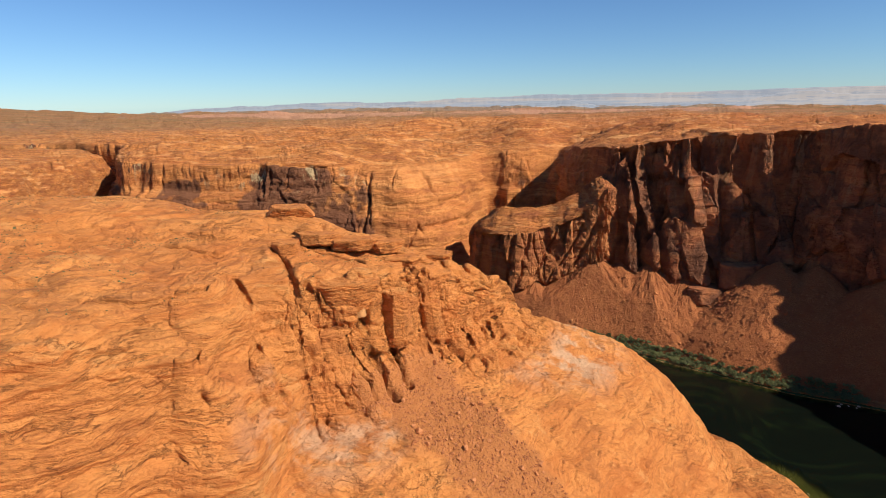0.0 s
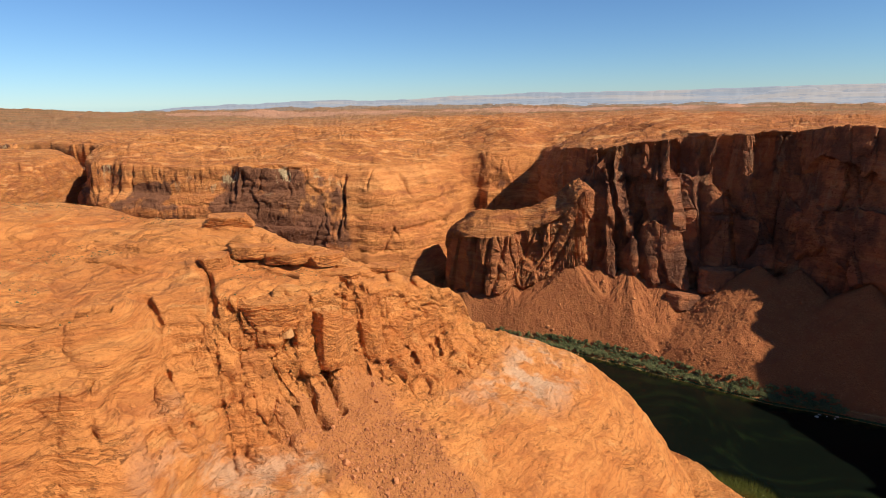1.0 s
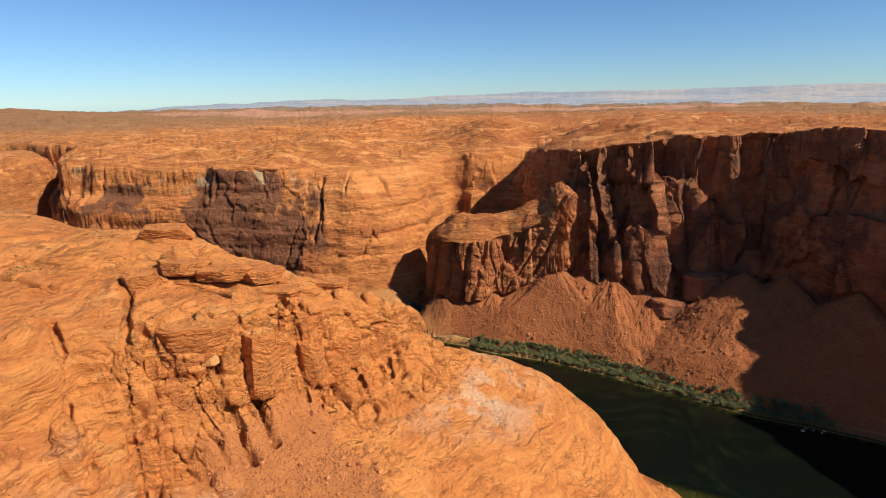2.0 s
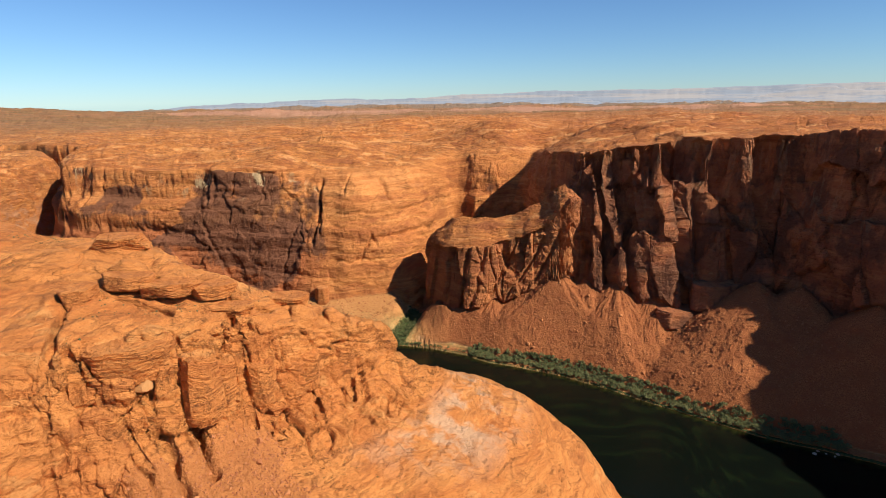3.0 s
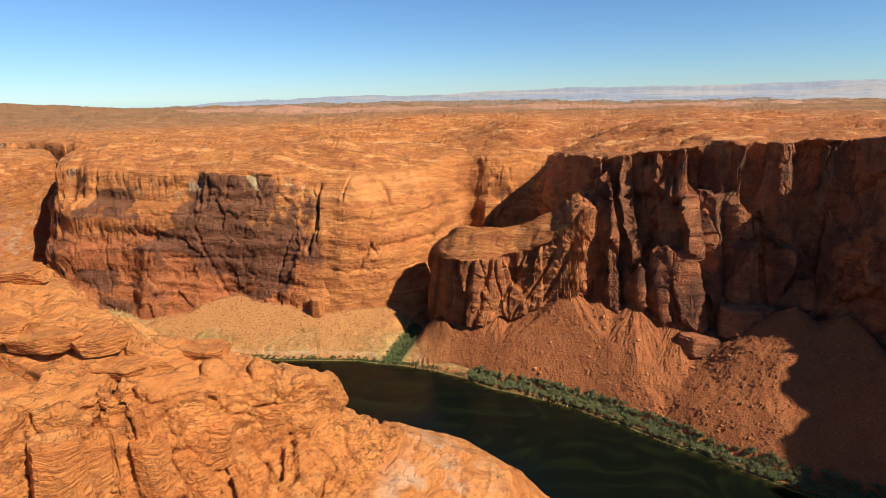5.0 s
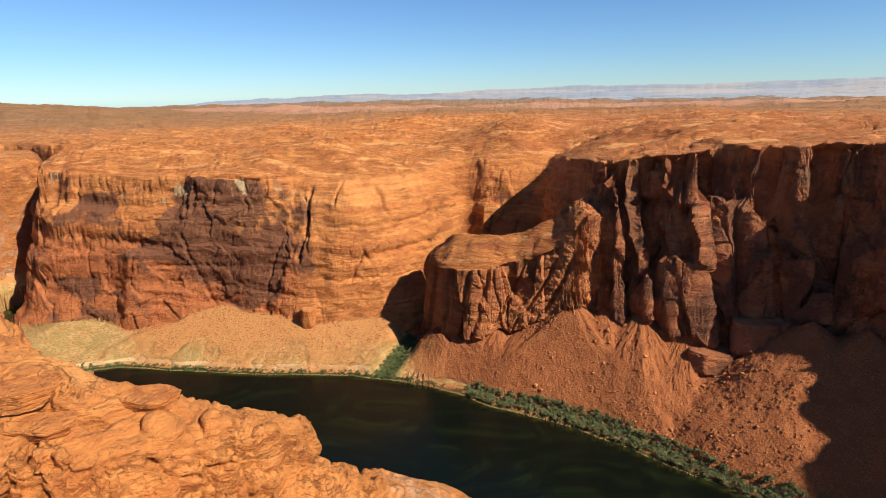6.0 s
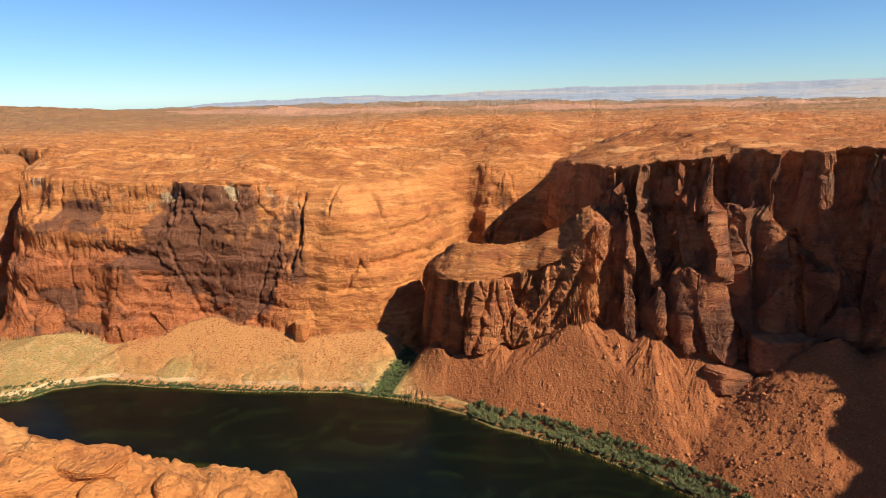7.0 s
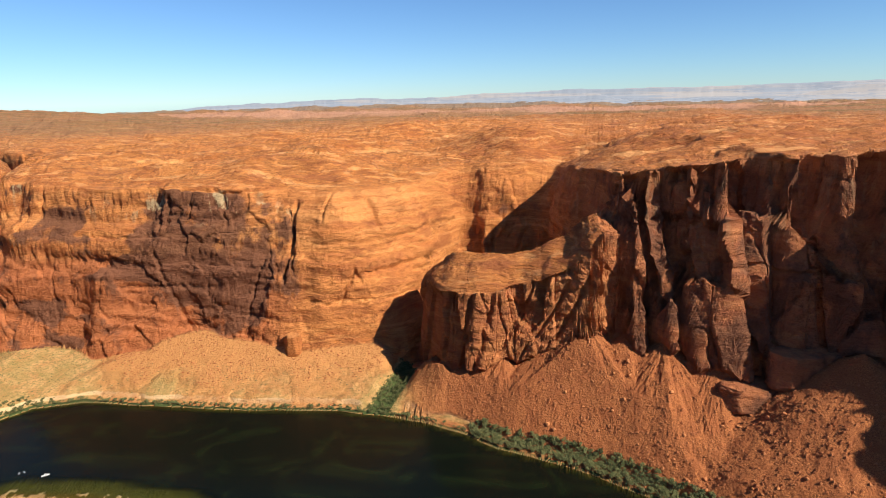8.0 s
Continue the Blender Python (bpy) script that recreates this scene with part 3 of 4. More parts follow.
    lime = np.where(side, smooth(40, 60, d_top) * smooth(120, 80, d_top) * smooth(400, 450, Y) + smooth(30, 50, d_top) * smooth(90, 60, d_top) * smooth(-20, -50, X) * smooth(-150, -100, X) * 0.8, 0)
    stain = smooth(1.15, 0.75, np.hypot((X + 350 + 0.25 * (z - 180)) / 140, (z - 190) / 124) + 0.4 * fbm(X / 70, z / 50, octaves=4, seed=69))
    kind = dict(
        wall=np.where(side, 0.35 * n_wall, wall),
        talus=np.where(side, n_talus, talus),
        bank=np.where(side, (d_ns > 0) * (near < 3) * 1.0, ground_low),
        green=np.where(side, 0.0, np.maximum(tongue * ground_low * smooth(1310, 1180, Y), ground_low * smooth(15, 3, d_shore) * 0.85)),
        pale=np.clip(lime, 0, 1),
        # right wall gets more: varnish, plus shade put into its colour
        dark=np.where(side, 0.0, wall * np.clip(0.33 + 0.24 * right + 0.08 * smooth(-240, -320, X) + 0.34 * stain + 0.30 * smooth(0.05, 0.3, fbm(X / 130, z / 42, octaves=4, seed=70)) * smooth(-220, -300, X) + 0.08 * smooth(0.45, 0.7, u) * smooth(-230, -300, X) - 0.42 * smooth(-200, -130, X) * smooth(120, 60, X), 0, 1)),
        shallow=smooth(0.2, -0.6, z),
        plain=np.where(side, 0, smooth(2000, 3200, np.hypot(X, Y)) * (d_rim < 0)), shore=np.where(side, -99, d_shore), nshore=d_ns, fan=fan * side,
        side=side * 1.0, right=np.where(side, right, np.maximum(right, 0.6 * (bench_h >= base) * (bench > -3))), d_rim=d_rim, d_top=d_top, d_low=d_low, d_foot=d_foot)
    return z, kind


# ---- the land as one sheet of rings and spokes, finer where it is steep ----
S = 0.7  # metres in a unit of the plan
CENTRE, REACH = (60.0, -150.0), 6700.0
FINE, ROWS_IN, HALF = 1220, 960, 42.0
spokes = np.concatenate([np.linspace(-HALF, HALF, FINE), np.linspace(HALF, 360 - HALF, 90)[1:-1]])
bearing = np.radians(spokes)
steps = np.concatenate([[1.0], np.geomspace(40, REACH, 1500)])


def spread():
    """Radii of the rings on each spoke."""
    coarse = np.concatenate([np.linspace(-HALF, HALF, 200), np.linspace(HALF, 360 - HALF, 40)[1:]])
    a = np.radians(coarse)[:, None]
    x, y = CENTRE[0] + np.sin(a) * steps, CENTRE[1] + np.cos(a) * steps
    z = terrain(x.ravel(), y.ravel())[0].reshape(x.shape)
    away = np.hypot(np.hypot(x - 110, y - 190), 440 - z)
    dz, dr = np.abs(np.diff(z, axis=1)), np.diff(steps)[None, :]
    slant = np.clip((455 - z) / away, 0.11, 1)[:, 1:]
    w = (dz + dr * slant) / away[:, 1:]
    w = np.where(z[:, 1:] < -1.0, w * 0.15, w)
    w = w * np.where(steps[1:] < 330, 0.06, np.where(steps[1:] < 900, 1.7, np.where(steps[1:] < 1520, 2.2, 1.15)))[None, :] + 2e-5
    pad = np.vstack([w[-2:], w, w[:2]])
    w = sum(pad[i:i + len(w)] for i in range(5)) / 5
    c = np.concatenate([np.zeros((len(w), 1)), np.cumsum(w, axis=1)], axis=1)
    c /= c[:, -1:]
    rows = np.array([np.interp(np.linspace(0, 1, ROWS_IN), ci, steps) for ci in c])
    out = np.empty((len(spokes), ROWS_IN))
    for j in range(ROWS_IN):
        out[:, j] = np.interp(spokes, coarse, rows[:, j])
    return out


radius = spread()
GX = (CENTRE[0] + np.sin(bearing)[:, None] * radius).astype(np.float32)
GY = (CENTRE[1] + np.cos(bearing)[:, None] * radius).astype(np.float32)
GZ, KIND = terrain(GX.ravel(), GY.ravel())
GZ = GZ.reshape(GX.shape).astype(np.float32)
KIND = {k: np.asarray(v, np.float32).reshape(GX.shape) for k, v in KIND.items()}


def normals(x, y, z):
    ux, uy, uz = (np.gradient(a, axis=0) for a in (x, y, z))
    vx, vy, vz = (np.gradient(a, axis=1) for a in (x, y, z))
    nx, ny, nz = vy * uz - vz * uy, vz * ux - vx * uz, vx * uy - vy * ux
    s = np.sign(nz + 1e-9) / (np.sqrt(nx * nx + ny * ny + nz * nz) + 1e-9)
    return nx * s, ny * s, nz * s


WALL_CRACKS = [(54, 0.12, 66, 190, 6, 4.0), (84, 0.16, 60, 190, 8, 4.0), (106, 0.2, 60, 192, 7, 3.5), (138, 0.5, 84, 186, 6, 2.6), (176, 0.55, 84, 196, 7, 2.6), (206, 0.5, 90, 210, 7, 3.0), (128, -0.3, 120, 180, 4, 2.4),
               (-222, 0.10, 150, 275, 11, 3.5), (-206, -0.15, 170, 262, 7, 2.5), (-453, 0.05, 235, 300, 12, 4.5), (-438, 0.1, 240, 290, 7, 2.5), (-738, 0.05, 232, 305, 14, 5.0),
               (-700, 0.0, 250, 300, 6, 2.5), (-398, 0.05, 246, 300, 6, 2.2), (-330, -0.1, 240, 298, 5, 2.2), (-124, 0.5, 118, 165, 6, 2.6), (-90, -0.6, 150, 172, 6, 2.6),
               (-400, -0.45, 70, 200, 5, 4.0), (-290, 0.3, 90, 190, 5, 2.6), (-160, 0.2, 250, 285, 5, 2.2), (-60, -0.7, 225, 275, 7, 4.0), (-560, 0.2, 90, 180, 4, 2.4), (-640, -0.15, 60, 170, 4, 2.4)]
WALL_LEDGES = [(-95, 30, 168, 8, 5.0), (-650, -480, 276, 6, 4.0), (-620, -470, 224, 6, 4.0), (-790, -560, 188, 5, 4.0), (-180, 60, 214, 4, 3.0), (-180, -20, 122, 5, 4.0),
               (-450, -250, 300, 5, 3.0), (-520, -340, 142, 5, 4.0), (-760, -600, 112, 5, 4.0), (430, 560, 228, 5, 4.0), (300, 420, 285, 5, 4.0)]


def blur(a):
    a = (np.roll(a, 1, axis=0) + 2 * a + np.roll(a, -1, axis=0)) / 4
    b = a.copy()
    b[:, 1:-1] = (a[:, :-2] + 2 * a[:, 1:-1] + a[:, 2:]) / 4
    return b


def carve(x, y, z):
    """Relief that stands out from the rock: bedding ledges, joints, blocks and ribs."""
    nx, ny, nz = normals(x, y, z)
    for _ in range(5):
        nx, ny, nz = (np.where(KIND["side"] > 0.5, a, blur(a)) for a in (nx, ny, nz))
    size = np.sqrt(nx * nx + ny * ny + nz * nz) + 1e-6
    nx, ny, nz = nx / size, ny / size, nz / size
    steep = smooth(0.9, 0.45, nz)
    wall, talus, bank, right, side = (KIND[k] for k in ("wall", "talus", "bank", "right", "side"))
    rock = (1 - talus) * (1 - bank) * smooth(-1, 2, z)
    away = np.hypot(x, y)
    slab = 1 - 0.75 * smooth(-240, -180, x) * smooth(130, 70, x)
    # bedding: hard layers proud of soft ones
    lift = z + 9 * fbm(x / 120, y / 120, octaves=2, seed=71) + 0.10 * x
    patchy = smooth(-0.25, 0.35, fbm(x / 70, z / 26, octaves=3, seed=76))
    bed = np.tanh(2.5 * vnoise(lift / 15, x / 300, seed=73)) + 0.7 * patchy * np.tanh(2.5 * vnoise(lift / 6.5, x / 160, seed=77)) + 0.35 * (1 - side) * vnoise(lift / 3.0, x / 90, seed=78) + 0.35 * side * vnoise(lift / 2.1, x / 120, seed=79)
    out = rock * steep * (1.3 + 0.5 * wall - 1.4 * wall * right) * (0.62 + 0.38 * slab) * bed
    # slabs that have spalled off the walls: broad on one side, tall columns on the other
    walls = (wall > 0.02) & (side < 0.5)
    wx_, wy_, wz_ = x[walls], y[walls], z[walls]
    wr = right[walls]
    bow = 12 * fbm(wx_ / 45, wy_ / 45, wz_ / 45, octaves=3, seed=81)
    c1, c2, own = cells((wx_ + bow) / 62, (wy_ + bow) / 80, (wz_ - bow) / 46, seed=82)
    broad = 9.0 * (own - 0.5) - 2.0 * smooth(0.05, 0.0, c2 - c1)
    c1, c2, own = cells((wx_ + 0.5 * bow) / 31, (wy_ + 0.5 * bow) / 70, (wz_ - 2 * bow) / 190, seed=84)
    tall = 17.0 * (own - 0.5) - 2.5 * smooth(0.08, 0.0, c2 - c1)
    c1, c2, own = cells((wx_ + 0.8 * bow) / 84, (wy_ + 0.8 * bow) / 120, (wz_ - 3 * bow + 0.5 * wx_) / 130, seed=89)
    tall += 30.0 * (own - 0.5)
    c1, c2, own = cells((wx_ + 0.4 * bow) / (26 - 15 * wr), (wy_ + 0.4 * bow) / 22, (wz_ - bow) / (9 + 13 * wr), seed=86)
    small = 3.4 * (own - 0.5) - 1.0 * smooth(0.06, 0.0, c2 - c1)
    c1, c2, own = cells((wx_ + 0.3 * bow) / 9, (wy_ + 0.3 * bow) / 9, (wz_ - 0.6 * bow) / (3.6 + 5 * wr), seed=85)
    small += 1.5 * (own - 0.5) - 0.5 * smooth(0.07, 0.0, c2 - c1)
    pillar = np.maximum(wr, 0.28 * smooth(0, 30, wx_) * smooth(300, 230, wx_) * smooth(1260, 1200, wy_))
    flake = np.zeros_like(out)
    flake[walls] = ((1 - pillar) * broad * slab[walls] + pillar * tall + small * (0.4 + 0.6 * slab[walls]) * (1 - 0.45 * wr))
    out += rock * flake * smooth(0.85, 0.6, nz) * wall
    # single cracks and overhung ledges
    shake = 5 * fbm(wx_ / 20, wz_ / 20, octaves=3, seed=88)
    cut = np.zeros_like(wx_)
    for x0, lean, lo, hi, deep, wide in WALL_CRACKS:
        cut += deep * np.exp(-((wx_ + shake - x0 - lean * (wz_ - lo)) / wide) ** 2) * smooth(lo - 8, lo + 8, wz_) * smooth(hi + 6, hi - 6, wz_)
    for lo, hi, level, deep, wide in WALL_LEDGES:
        v = wz_ + shake - level
        cut += deep * smooth(wide * 2.5, 0, -v) * smooth(1.5, -1.0, v) * smooth(lo - 10, lo + 15, wx_) * smooth(hi + 10, hi - 15, wx_) * (wy_ < 1420)
    groove = np.zeros_like(out)
    groove[walls] = cut
    out -= rock * groove
    # rough face
    out += rock * (0.35 + steep) * 1.3 * fbm(x / 12, y / 12, z / 7, octaves=4, gain=0.6, seed=87)
    out += talus * 1.1 * fbm(x / 7, y / 7, z / 7, octaves=3, seed=91)
    # near rock: blocks parted by joints
    pick = (side > 0.5) & (away < 1100) & (np.abs(np.arctan2(x - CENTRE[0], y - CENTRE[1])) < radians(HALF))
    px, py, pz = x[pick], y[pick], z[pick]
    jx, jy = px + 5 * vnoise(px / 18, py / 18, seed=95), py + 5 * vnoise(px / 18, py / 18, seed=96)
    s, c = math.sin(0.6), math.cos(0.6)
    ax, ay = jx * c - jy * s, jx * s + jy * c
    face = smooth(-8, 3, KIND["d_top"][pick]) * smooth(56, 30, KIND["d_top"][pick]) * smooth(-150, -95, px)
    bend = 5 * fbm(px / 26, py / 26, pz / 26, octaves=3, seed=98)
    d1, d2, own = cells((ax + bend) / 44, (ay - bend) / 17, (pz + bend) / 34, seed=101)
    gap = d2 - d1
    some = 0.02 + 0.98 * face
    block = some * (1.2 * smooth(0, 0.14, gap) + 9.0 * (own - 0.5) * face - 2.2 * smooth(0.05, 0.01, gap))
    bend2 = 2.2 * fbm(px / 8, py / 8, pz / 8, octaves=2, seed=99)
    e1, e2, own2 = cells((ax + bend2) / 17, (ay - bend2) / 7.5, (pz + bend2) / 15, seed=111)
    block += (0.03 + 0.97 * face) * (0.4 * smooth(0, 0.12, e2 - e1) + 3.0 * (own2 - 0.5) - 0.8 * smooth(0.05, 0.01, e2 - e1))
    h1, h2, own3 = cells((ax + 2 * bend2) / 7, (ay - bend2) / 3.6, (pz + bend2) / 4.5, seed=113)
    block += (0.22 + 0.78 * face) * (1.3 * (own3 - 0.5) - 0.35 * smooth(0.06, 0.01, h2 - h1))
    # sets of cross-beds, each with its own dip
    g1, g2, sets = cells((px + 3 * bend) / 62, (py - 3 * bend) / 62, (pz + bend) / 17, seed=115)
    dip = 6.283 * sets
    stepz = pz + (0.10 + 0.25 * sets) * (np.cos(dip) * px + np.sin(dip) * py) + 7 * fbm(px / 85, py / 85, octaves=3, seed=121)
    def saw(v):
        f = v - np.floor(v)
        return f * f * smooth(1.0, 0.55, f) * 2.0
    thin = (2.2 * saw(stepz / 7.5) + 0.8 * saw(stepz / 2.9)) * (0.35 + 0.65 * smooth(0.5, 0.85, nz[pick])) * (1 - 0.45 * smooth(34, 60, KIND["d_top"][pick]))
    thin += 1.0 * smooth(0.16, 0.0, g2 - g1) * -1
    thin += (0.3 + 0.9 * face) * fbm(px / 9, py / 9, pz / 5, octaves=4, gain=0.6, seed=125)
    extra = np.zeros_like(out)
    extra[pick] = (block - 1.6 * some + thin) * rock[pick]
    out += extra
    # plateau beyond: low steps and hummocks of slickrock
    far = (1 - side) * rock * smooth(0.6, 0.9, nz)
    sz = z + 6 * fbm(x / 60, y / 60, octaves=3, seed=131)
    out += far * (2.2 * fbm(x / 52, y / 40, octaves=3, gain=0.5, seed=137) + 1.0 * np.tanh(3 * fbm(sz / 7 + x / 90, y / 60, octaves=2, seed=138)))
    return x + nx * out, y + ny * out, z + nz * out


PX, PY, PZ = carve(GX, GY, GZ)
COUNT, ROWS_N = GX.shape


def sheet(name, choose, label, category, soft=False):
    """One stretch of the land: the faces that are chosen, with their kinds of ground."""
    i, j = np.nonzero(choose)
    a = i * ROWS_N + j
    b = ((i + 1) % COUNT) * ROWS_N + j
    quads = np.stack([a, a + 1, b + 1, b], axis=1)
    used, quads = np.unique(quads, return_inverse=True)
    quads = quads.reshape(-1, 4)
    me = bpy.data.meshes.new(name)
    me.vertices.add(len(used))
    me.vertices.foreach_set("co", np.stack([a.ravel()[used] for a in (PX, PY, PZ)], axis=1).astype(np.float32).ravel() * S)
    me.loops.add(quads.size)
    me.loops.foreach_set("vertex_index", quads.astype(np.int32).ravel())
    me.polygons.add(len(quads))
    me.polygons.foreach_set("loop_start", np.arange(0, quads.size, 4, dtype=np.int32))
    me.update(calc_edges=True)
    for key in ("wall", "talus", "bank", "green", "pale", "dark", "shallow", "plain", "right"):
        at = me.attributes.new(key, "FLOAT", "POINT")
        at.data.foreach_set("value", KIND[key].ravel()[used].astype(np.float32))
    me.materials.append(ROCK)
    me.polygons.foreach_set("use_smooth", np.full(len(quads), soft))
    return tagged(new(name, me), label, category, kind="structure")


def quadwise(a):
    return (a + np.roll(a, -1, axis=0))[:, :-1] / 2


q = {k: quadwise(v) for k, v in KIND.items()}
near_q, wall_q, tal_q = q["side"] > 0.5, q["wall"] > 0.5, q["talus"] > 0.5
low_q = (q["d_foot"] > 0) & ~wall_q & ~tal_q & ~near_q
sheet("promontory", near_q & ~tal_q, "orange cross-bedded sandstone promontory with fractured blocks and ledges", "rock", True)
sheet("rubble_slope", near_q & tal_q, "red rubble slope below the fractured sandstone ledge", "talus")
sheet("canyon_wall", wall_q & ~near_q & (q["right"] < 0.5), "tall sunlit sandstone canyon wall streaked with dark desert varnish", "cliff", True)
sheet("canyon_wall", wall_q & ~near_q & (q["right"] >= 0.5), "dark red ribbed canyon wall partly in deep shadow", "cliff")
sheet("talus_slope", tal_q & ~near_q & ~wall_q, "red gullied talus cones below the canyon wall", "talus")
sheet("river_bank", low_q, "sandy river terrace with dry grass and green fringe", "river bank", True)
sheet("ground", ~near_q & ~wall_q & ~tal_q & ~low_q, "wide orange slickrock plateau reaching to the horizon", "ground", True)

# ---- river ----


def river():
    xs, ys = np.arange(-1500, 1100, 10.0), np.arange(-3500, 1900, 10.0)
    x, y = np.meshgrid(xs, ys, indexing="ij")
    z = terrain(x.ravel(), y.ravel())[0].reshape(x.shape)
    wet = z < 4
    near = wet.copy()
    for s in (-1, 1):
        for ax in (0, 1):
            near |= np.roll(wet, s, axis=ax)
    i, j = np.nonzero(near[:-1, :-1])
    n = len(ys)
    a = i * n + j
    quads = np.stack([a, a + n, a + n + 1, a + 1], axis=1)
    used, quads = np.unique(quads, return_inverse=True)
    quads = quads.reshape(-1, 4)
    me = bpy.data.meshes.new("water")
    me.from_pydata(np.stack([x.ravel()[used] * S, y.ravel()[used] * S, np.zeros(len(used))], axis=1).tolist(), [], quads.tolist())
    at = me.attributes.new("shallow", "FLOAT", "POINT")
    at.data.foreach_set("value", smooth(-3.6, -0.3, z.ravel()[used]).astype(np.float32))
    me.materials.append(WATER)
    return tagged(new("water", me), "dark green river water with pale shallows along its bank", "river", kind="structure")


river()


# ---- mesas along the horizon ----


def mesa_material():
    m, n, l, bsdf = material("hazed_mesa_glow")
    here = coords(n, l, (0.0012, 0.0012, 0.03))
    # distance haze painted in: near-black surface with a pale blue-grey glow
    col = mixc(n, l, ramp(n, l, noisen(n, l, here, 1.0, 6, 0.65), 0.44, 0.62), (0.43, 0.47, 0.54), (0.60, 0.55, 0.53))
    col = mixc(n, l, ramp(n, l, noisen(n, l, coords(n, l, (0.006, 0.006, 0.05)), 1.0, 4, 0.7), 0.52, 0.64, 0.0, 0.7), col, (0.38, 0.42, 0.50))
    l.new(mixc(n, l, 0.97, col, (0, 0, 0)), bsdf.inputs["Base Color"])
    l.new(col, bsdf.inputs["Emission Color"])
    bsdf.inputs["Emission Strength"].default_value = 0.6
    bsdf.inputs["Roughness"].default_value = 1.0
    return m


MESA = mesa_material()


def mesas(name, reach, floor, rise, lo, hi, seed, broken, label):
    """A range of flat-topped mesas on an arc: apron, cliff and top."""
    a = np.radians(np.linspace(lo, hi, 900))
    top = fbm(a * 8, 0 * a, octaves=4, gain=0.5, seed=seed)
    lift = np.interp(np.degrees(a), (-32, -28, -22, -2, 36, 58), (0.15, 0.32, 0.55, 0.80, 1.12, 1.15))
    top = floor + rise * (lift + broken * benches(top, 0.2, 0.6) + 0.03 * fbm(a * 70, 0 * a, octaves=3, seed=seed + 3)) * smooth(lo, lo + 6, np.degrees(a))
    cut = 90 * fbm(a * 22, 0 * a, octaves=4, gain=0.6, seed=seed + 9)
    rows = []
    for back, k in ((-90, 0.0), (10, 0.28), (70, 0.55), (84, 0.93), (110, 1.0), (330, 0.97)):
        r = reach + back + cut * (1 - abs(k - 0.5))
        rows.append(np.stack([np.sin(a) * r + 60, np.cos(a) * r + 60, floor - 90 * (k == 0) + (top - floor) * k], axis=1))
    v = np.concatenate(rows)
    n = len(a)
    f = [(i * n + j, i * n + j + 1, (i + 1) * n + j + 1, (i + 1) * n + j) for i in range(len(rows) - 1) for j in range(n - 1)]
    me = bpy.data.meshes.new(name)
    me.from_pydata(v.tolist(), [], f)
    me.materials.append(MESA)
    return tagged(new(name, me), label, "mesas", kind="structure")


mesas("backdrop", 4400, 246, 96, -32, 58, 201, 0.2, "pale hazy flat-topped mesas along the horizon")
mesas("backdrop", 4150, 226, 66, 0, 60, 233, 0.9, "low buttes paled by haze in front of the far mesas")

# ---- loose rock ----
rng = np.random.default_rng(7)


def plain_material(name, a, b, scale, rough=0.9, leaf=False):
    m, n, l, bsdf = material(name)
    info = n.new("ShaderNodeObjectInfo").outputs["Random"]
    isle = n.new("ShaderNodeNewGeometry").outputs["Random Per Island"]
    v = noisen(n, l, coords(n, l), scale, 4, 0.6)
    v = mathn(n, l, "ADD", mathn(n, l, "MULTIPLY", v, 0.5), mathn(n, l, "MULTIPLY", mathn(n, l, "ADD", info, isle), 0.3))
    l.new(mixc(n, l, ramp(n, l, v, 0.25, 0.85), a, b), bsdf.inputs["Base Color"])
    bsdf.inputs["Roughness"].default_value = rough
    bsdf.inputs["Specular IOR Level"].default_value = 0.2
    return m


BOULDER = plain_material("boulder_rock", (0.26, 0.084, 0.032), (0.50, 0.20, 0.078), 0.8)
CREAM = plain_material("fresh_sandstone", (0.42, 0.20, 0.070), (0.54, 0.30, 0.125), 0.6)
KNOB = plain_material("slickrock_knob", (0.44, 0.145, 0.045), (0.66, 0.27, 0.09), 0.8)
PALE_ROCK = plain_material("pale_rock", (0.35, 0.26, 0.18), (0.6, 0.48, 0.36), 0.8)
LEAVES = plain_material("leaves", (0.060, 0.070, 0.024), (0.185, 0.18, 0.072), 0.9)
DRY_LEAVES = plain_material("dry_leaves", (0.06, 0.07, 0.025), (0.17, 0.16, 0.07), 0.9)
BARK = plain_material("bark", (0.09, 0.055, 0.03), (0.2, 0.13, 0.08), 3.0)


def boulder_mesh(seed):
    bm = bmesh.new()
    bmesh.ops.create_icosphere(bm, subdivisions=2, radius=0.5)
    rnd = random.Random(seed)
    cuts = [(Vector((rnd.gauss(0, 1), rnd.gauss(0, 1), rnd.gauss(0, 1))).normalized(), rnd.uniform(0.2, 0.4)) for _ in range(14)]
    sx, sy, sz = rnd.uniform(0.85, 1.3), rnd.uniform(0.7, 1.1), rnd.uniform(0.6, 0.95)
    for v in bm.verts:
        for nrm, d in cuts:
            over = v.co.dot(nrm) - d
            if over > 0:
                v.co -= nrm * over
        v.co += Vector((1, 1, 1)) * 0.02 * noise.noise(v.co * 5 + Vector((seed, 0, 0)))
        v.co = Vector((v.co.x * sx, v.co.y * sy, v.co.z * sz))
    me = bpy.data.meshes.new("boulder")
    bm.to_mesh(me)
    bm.free()
    return me


STONES = [boulder_mesh(s) for s in range(7)]
for me in STONES:
    me.materials.append(BOULDER)
PALE_STONES = [boulder_mesh(40 + s) for s in range(2)]
for me in PALE_STONES:
    me.materials.append(PALE_ROCK)
FLAT = {k: v.ravel() for k, v in KIND.items()}
VX, VY, VZ = PX.ravel() * S, PY.ravel() * S, PZ.ravel() * S
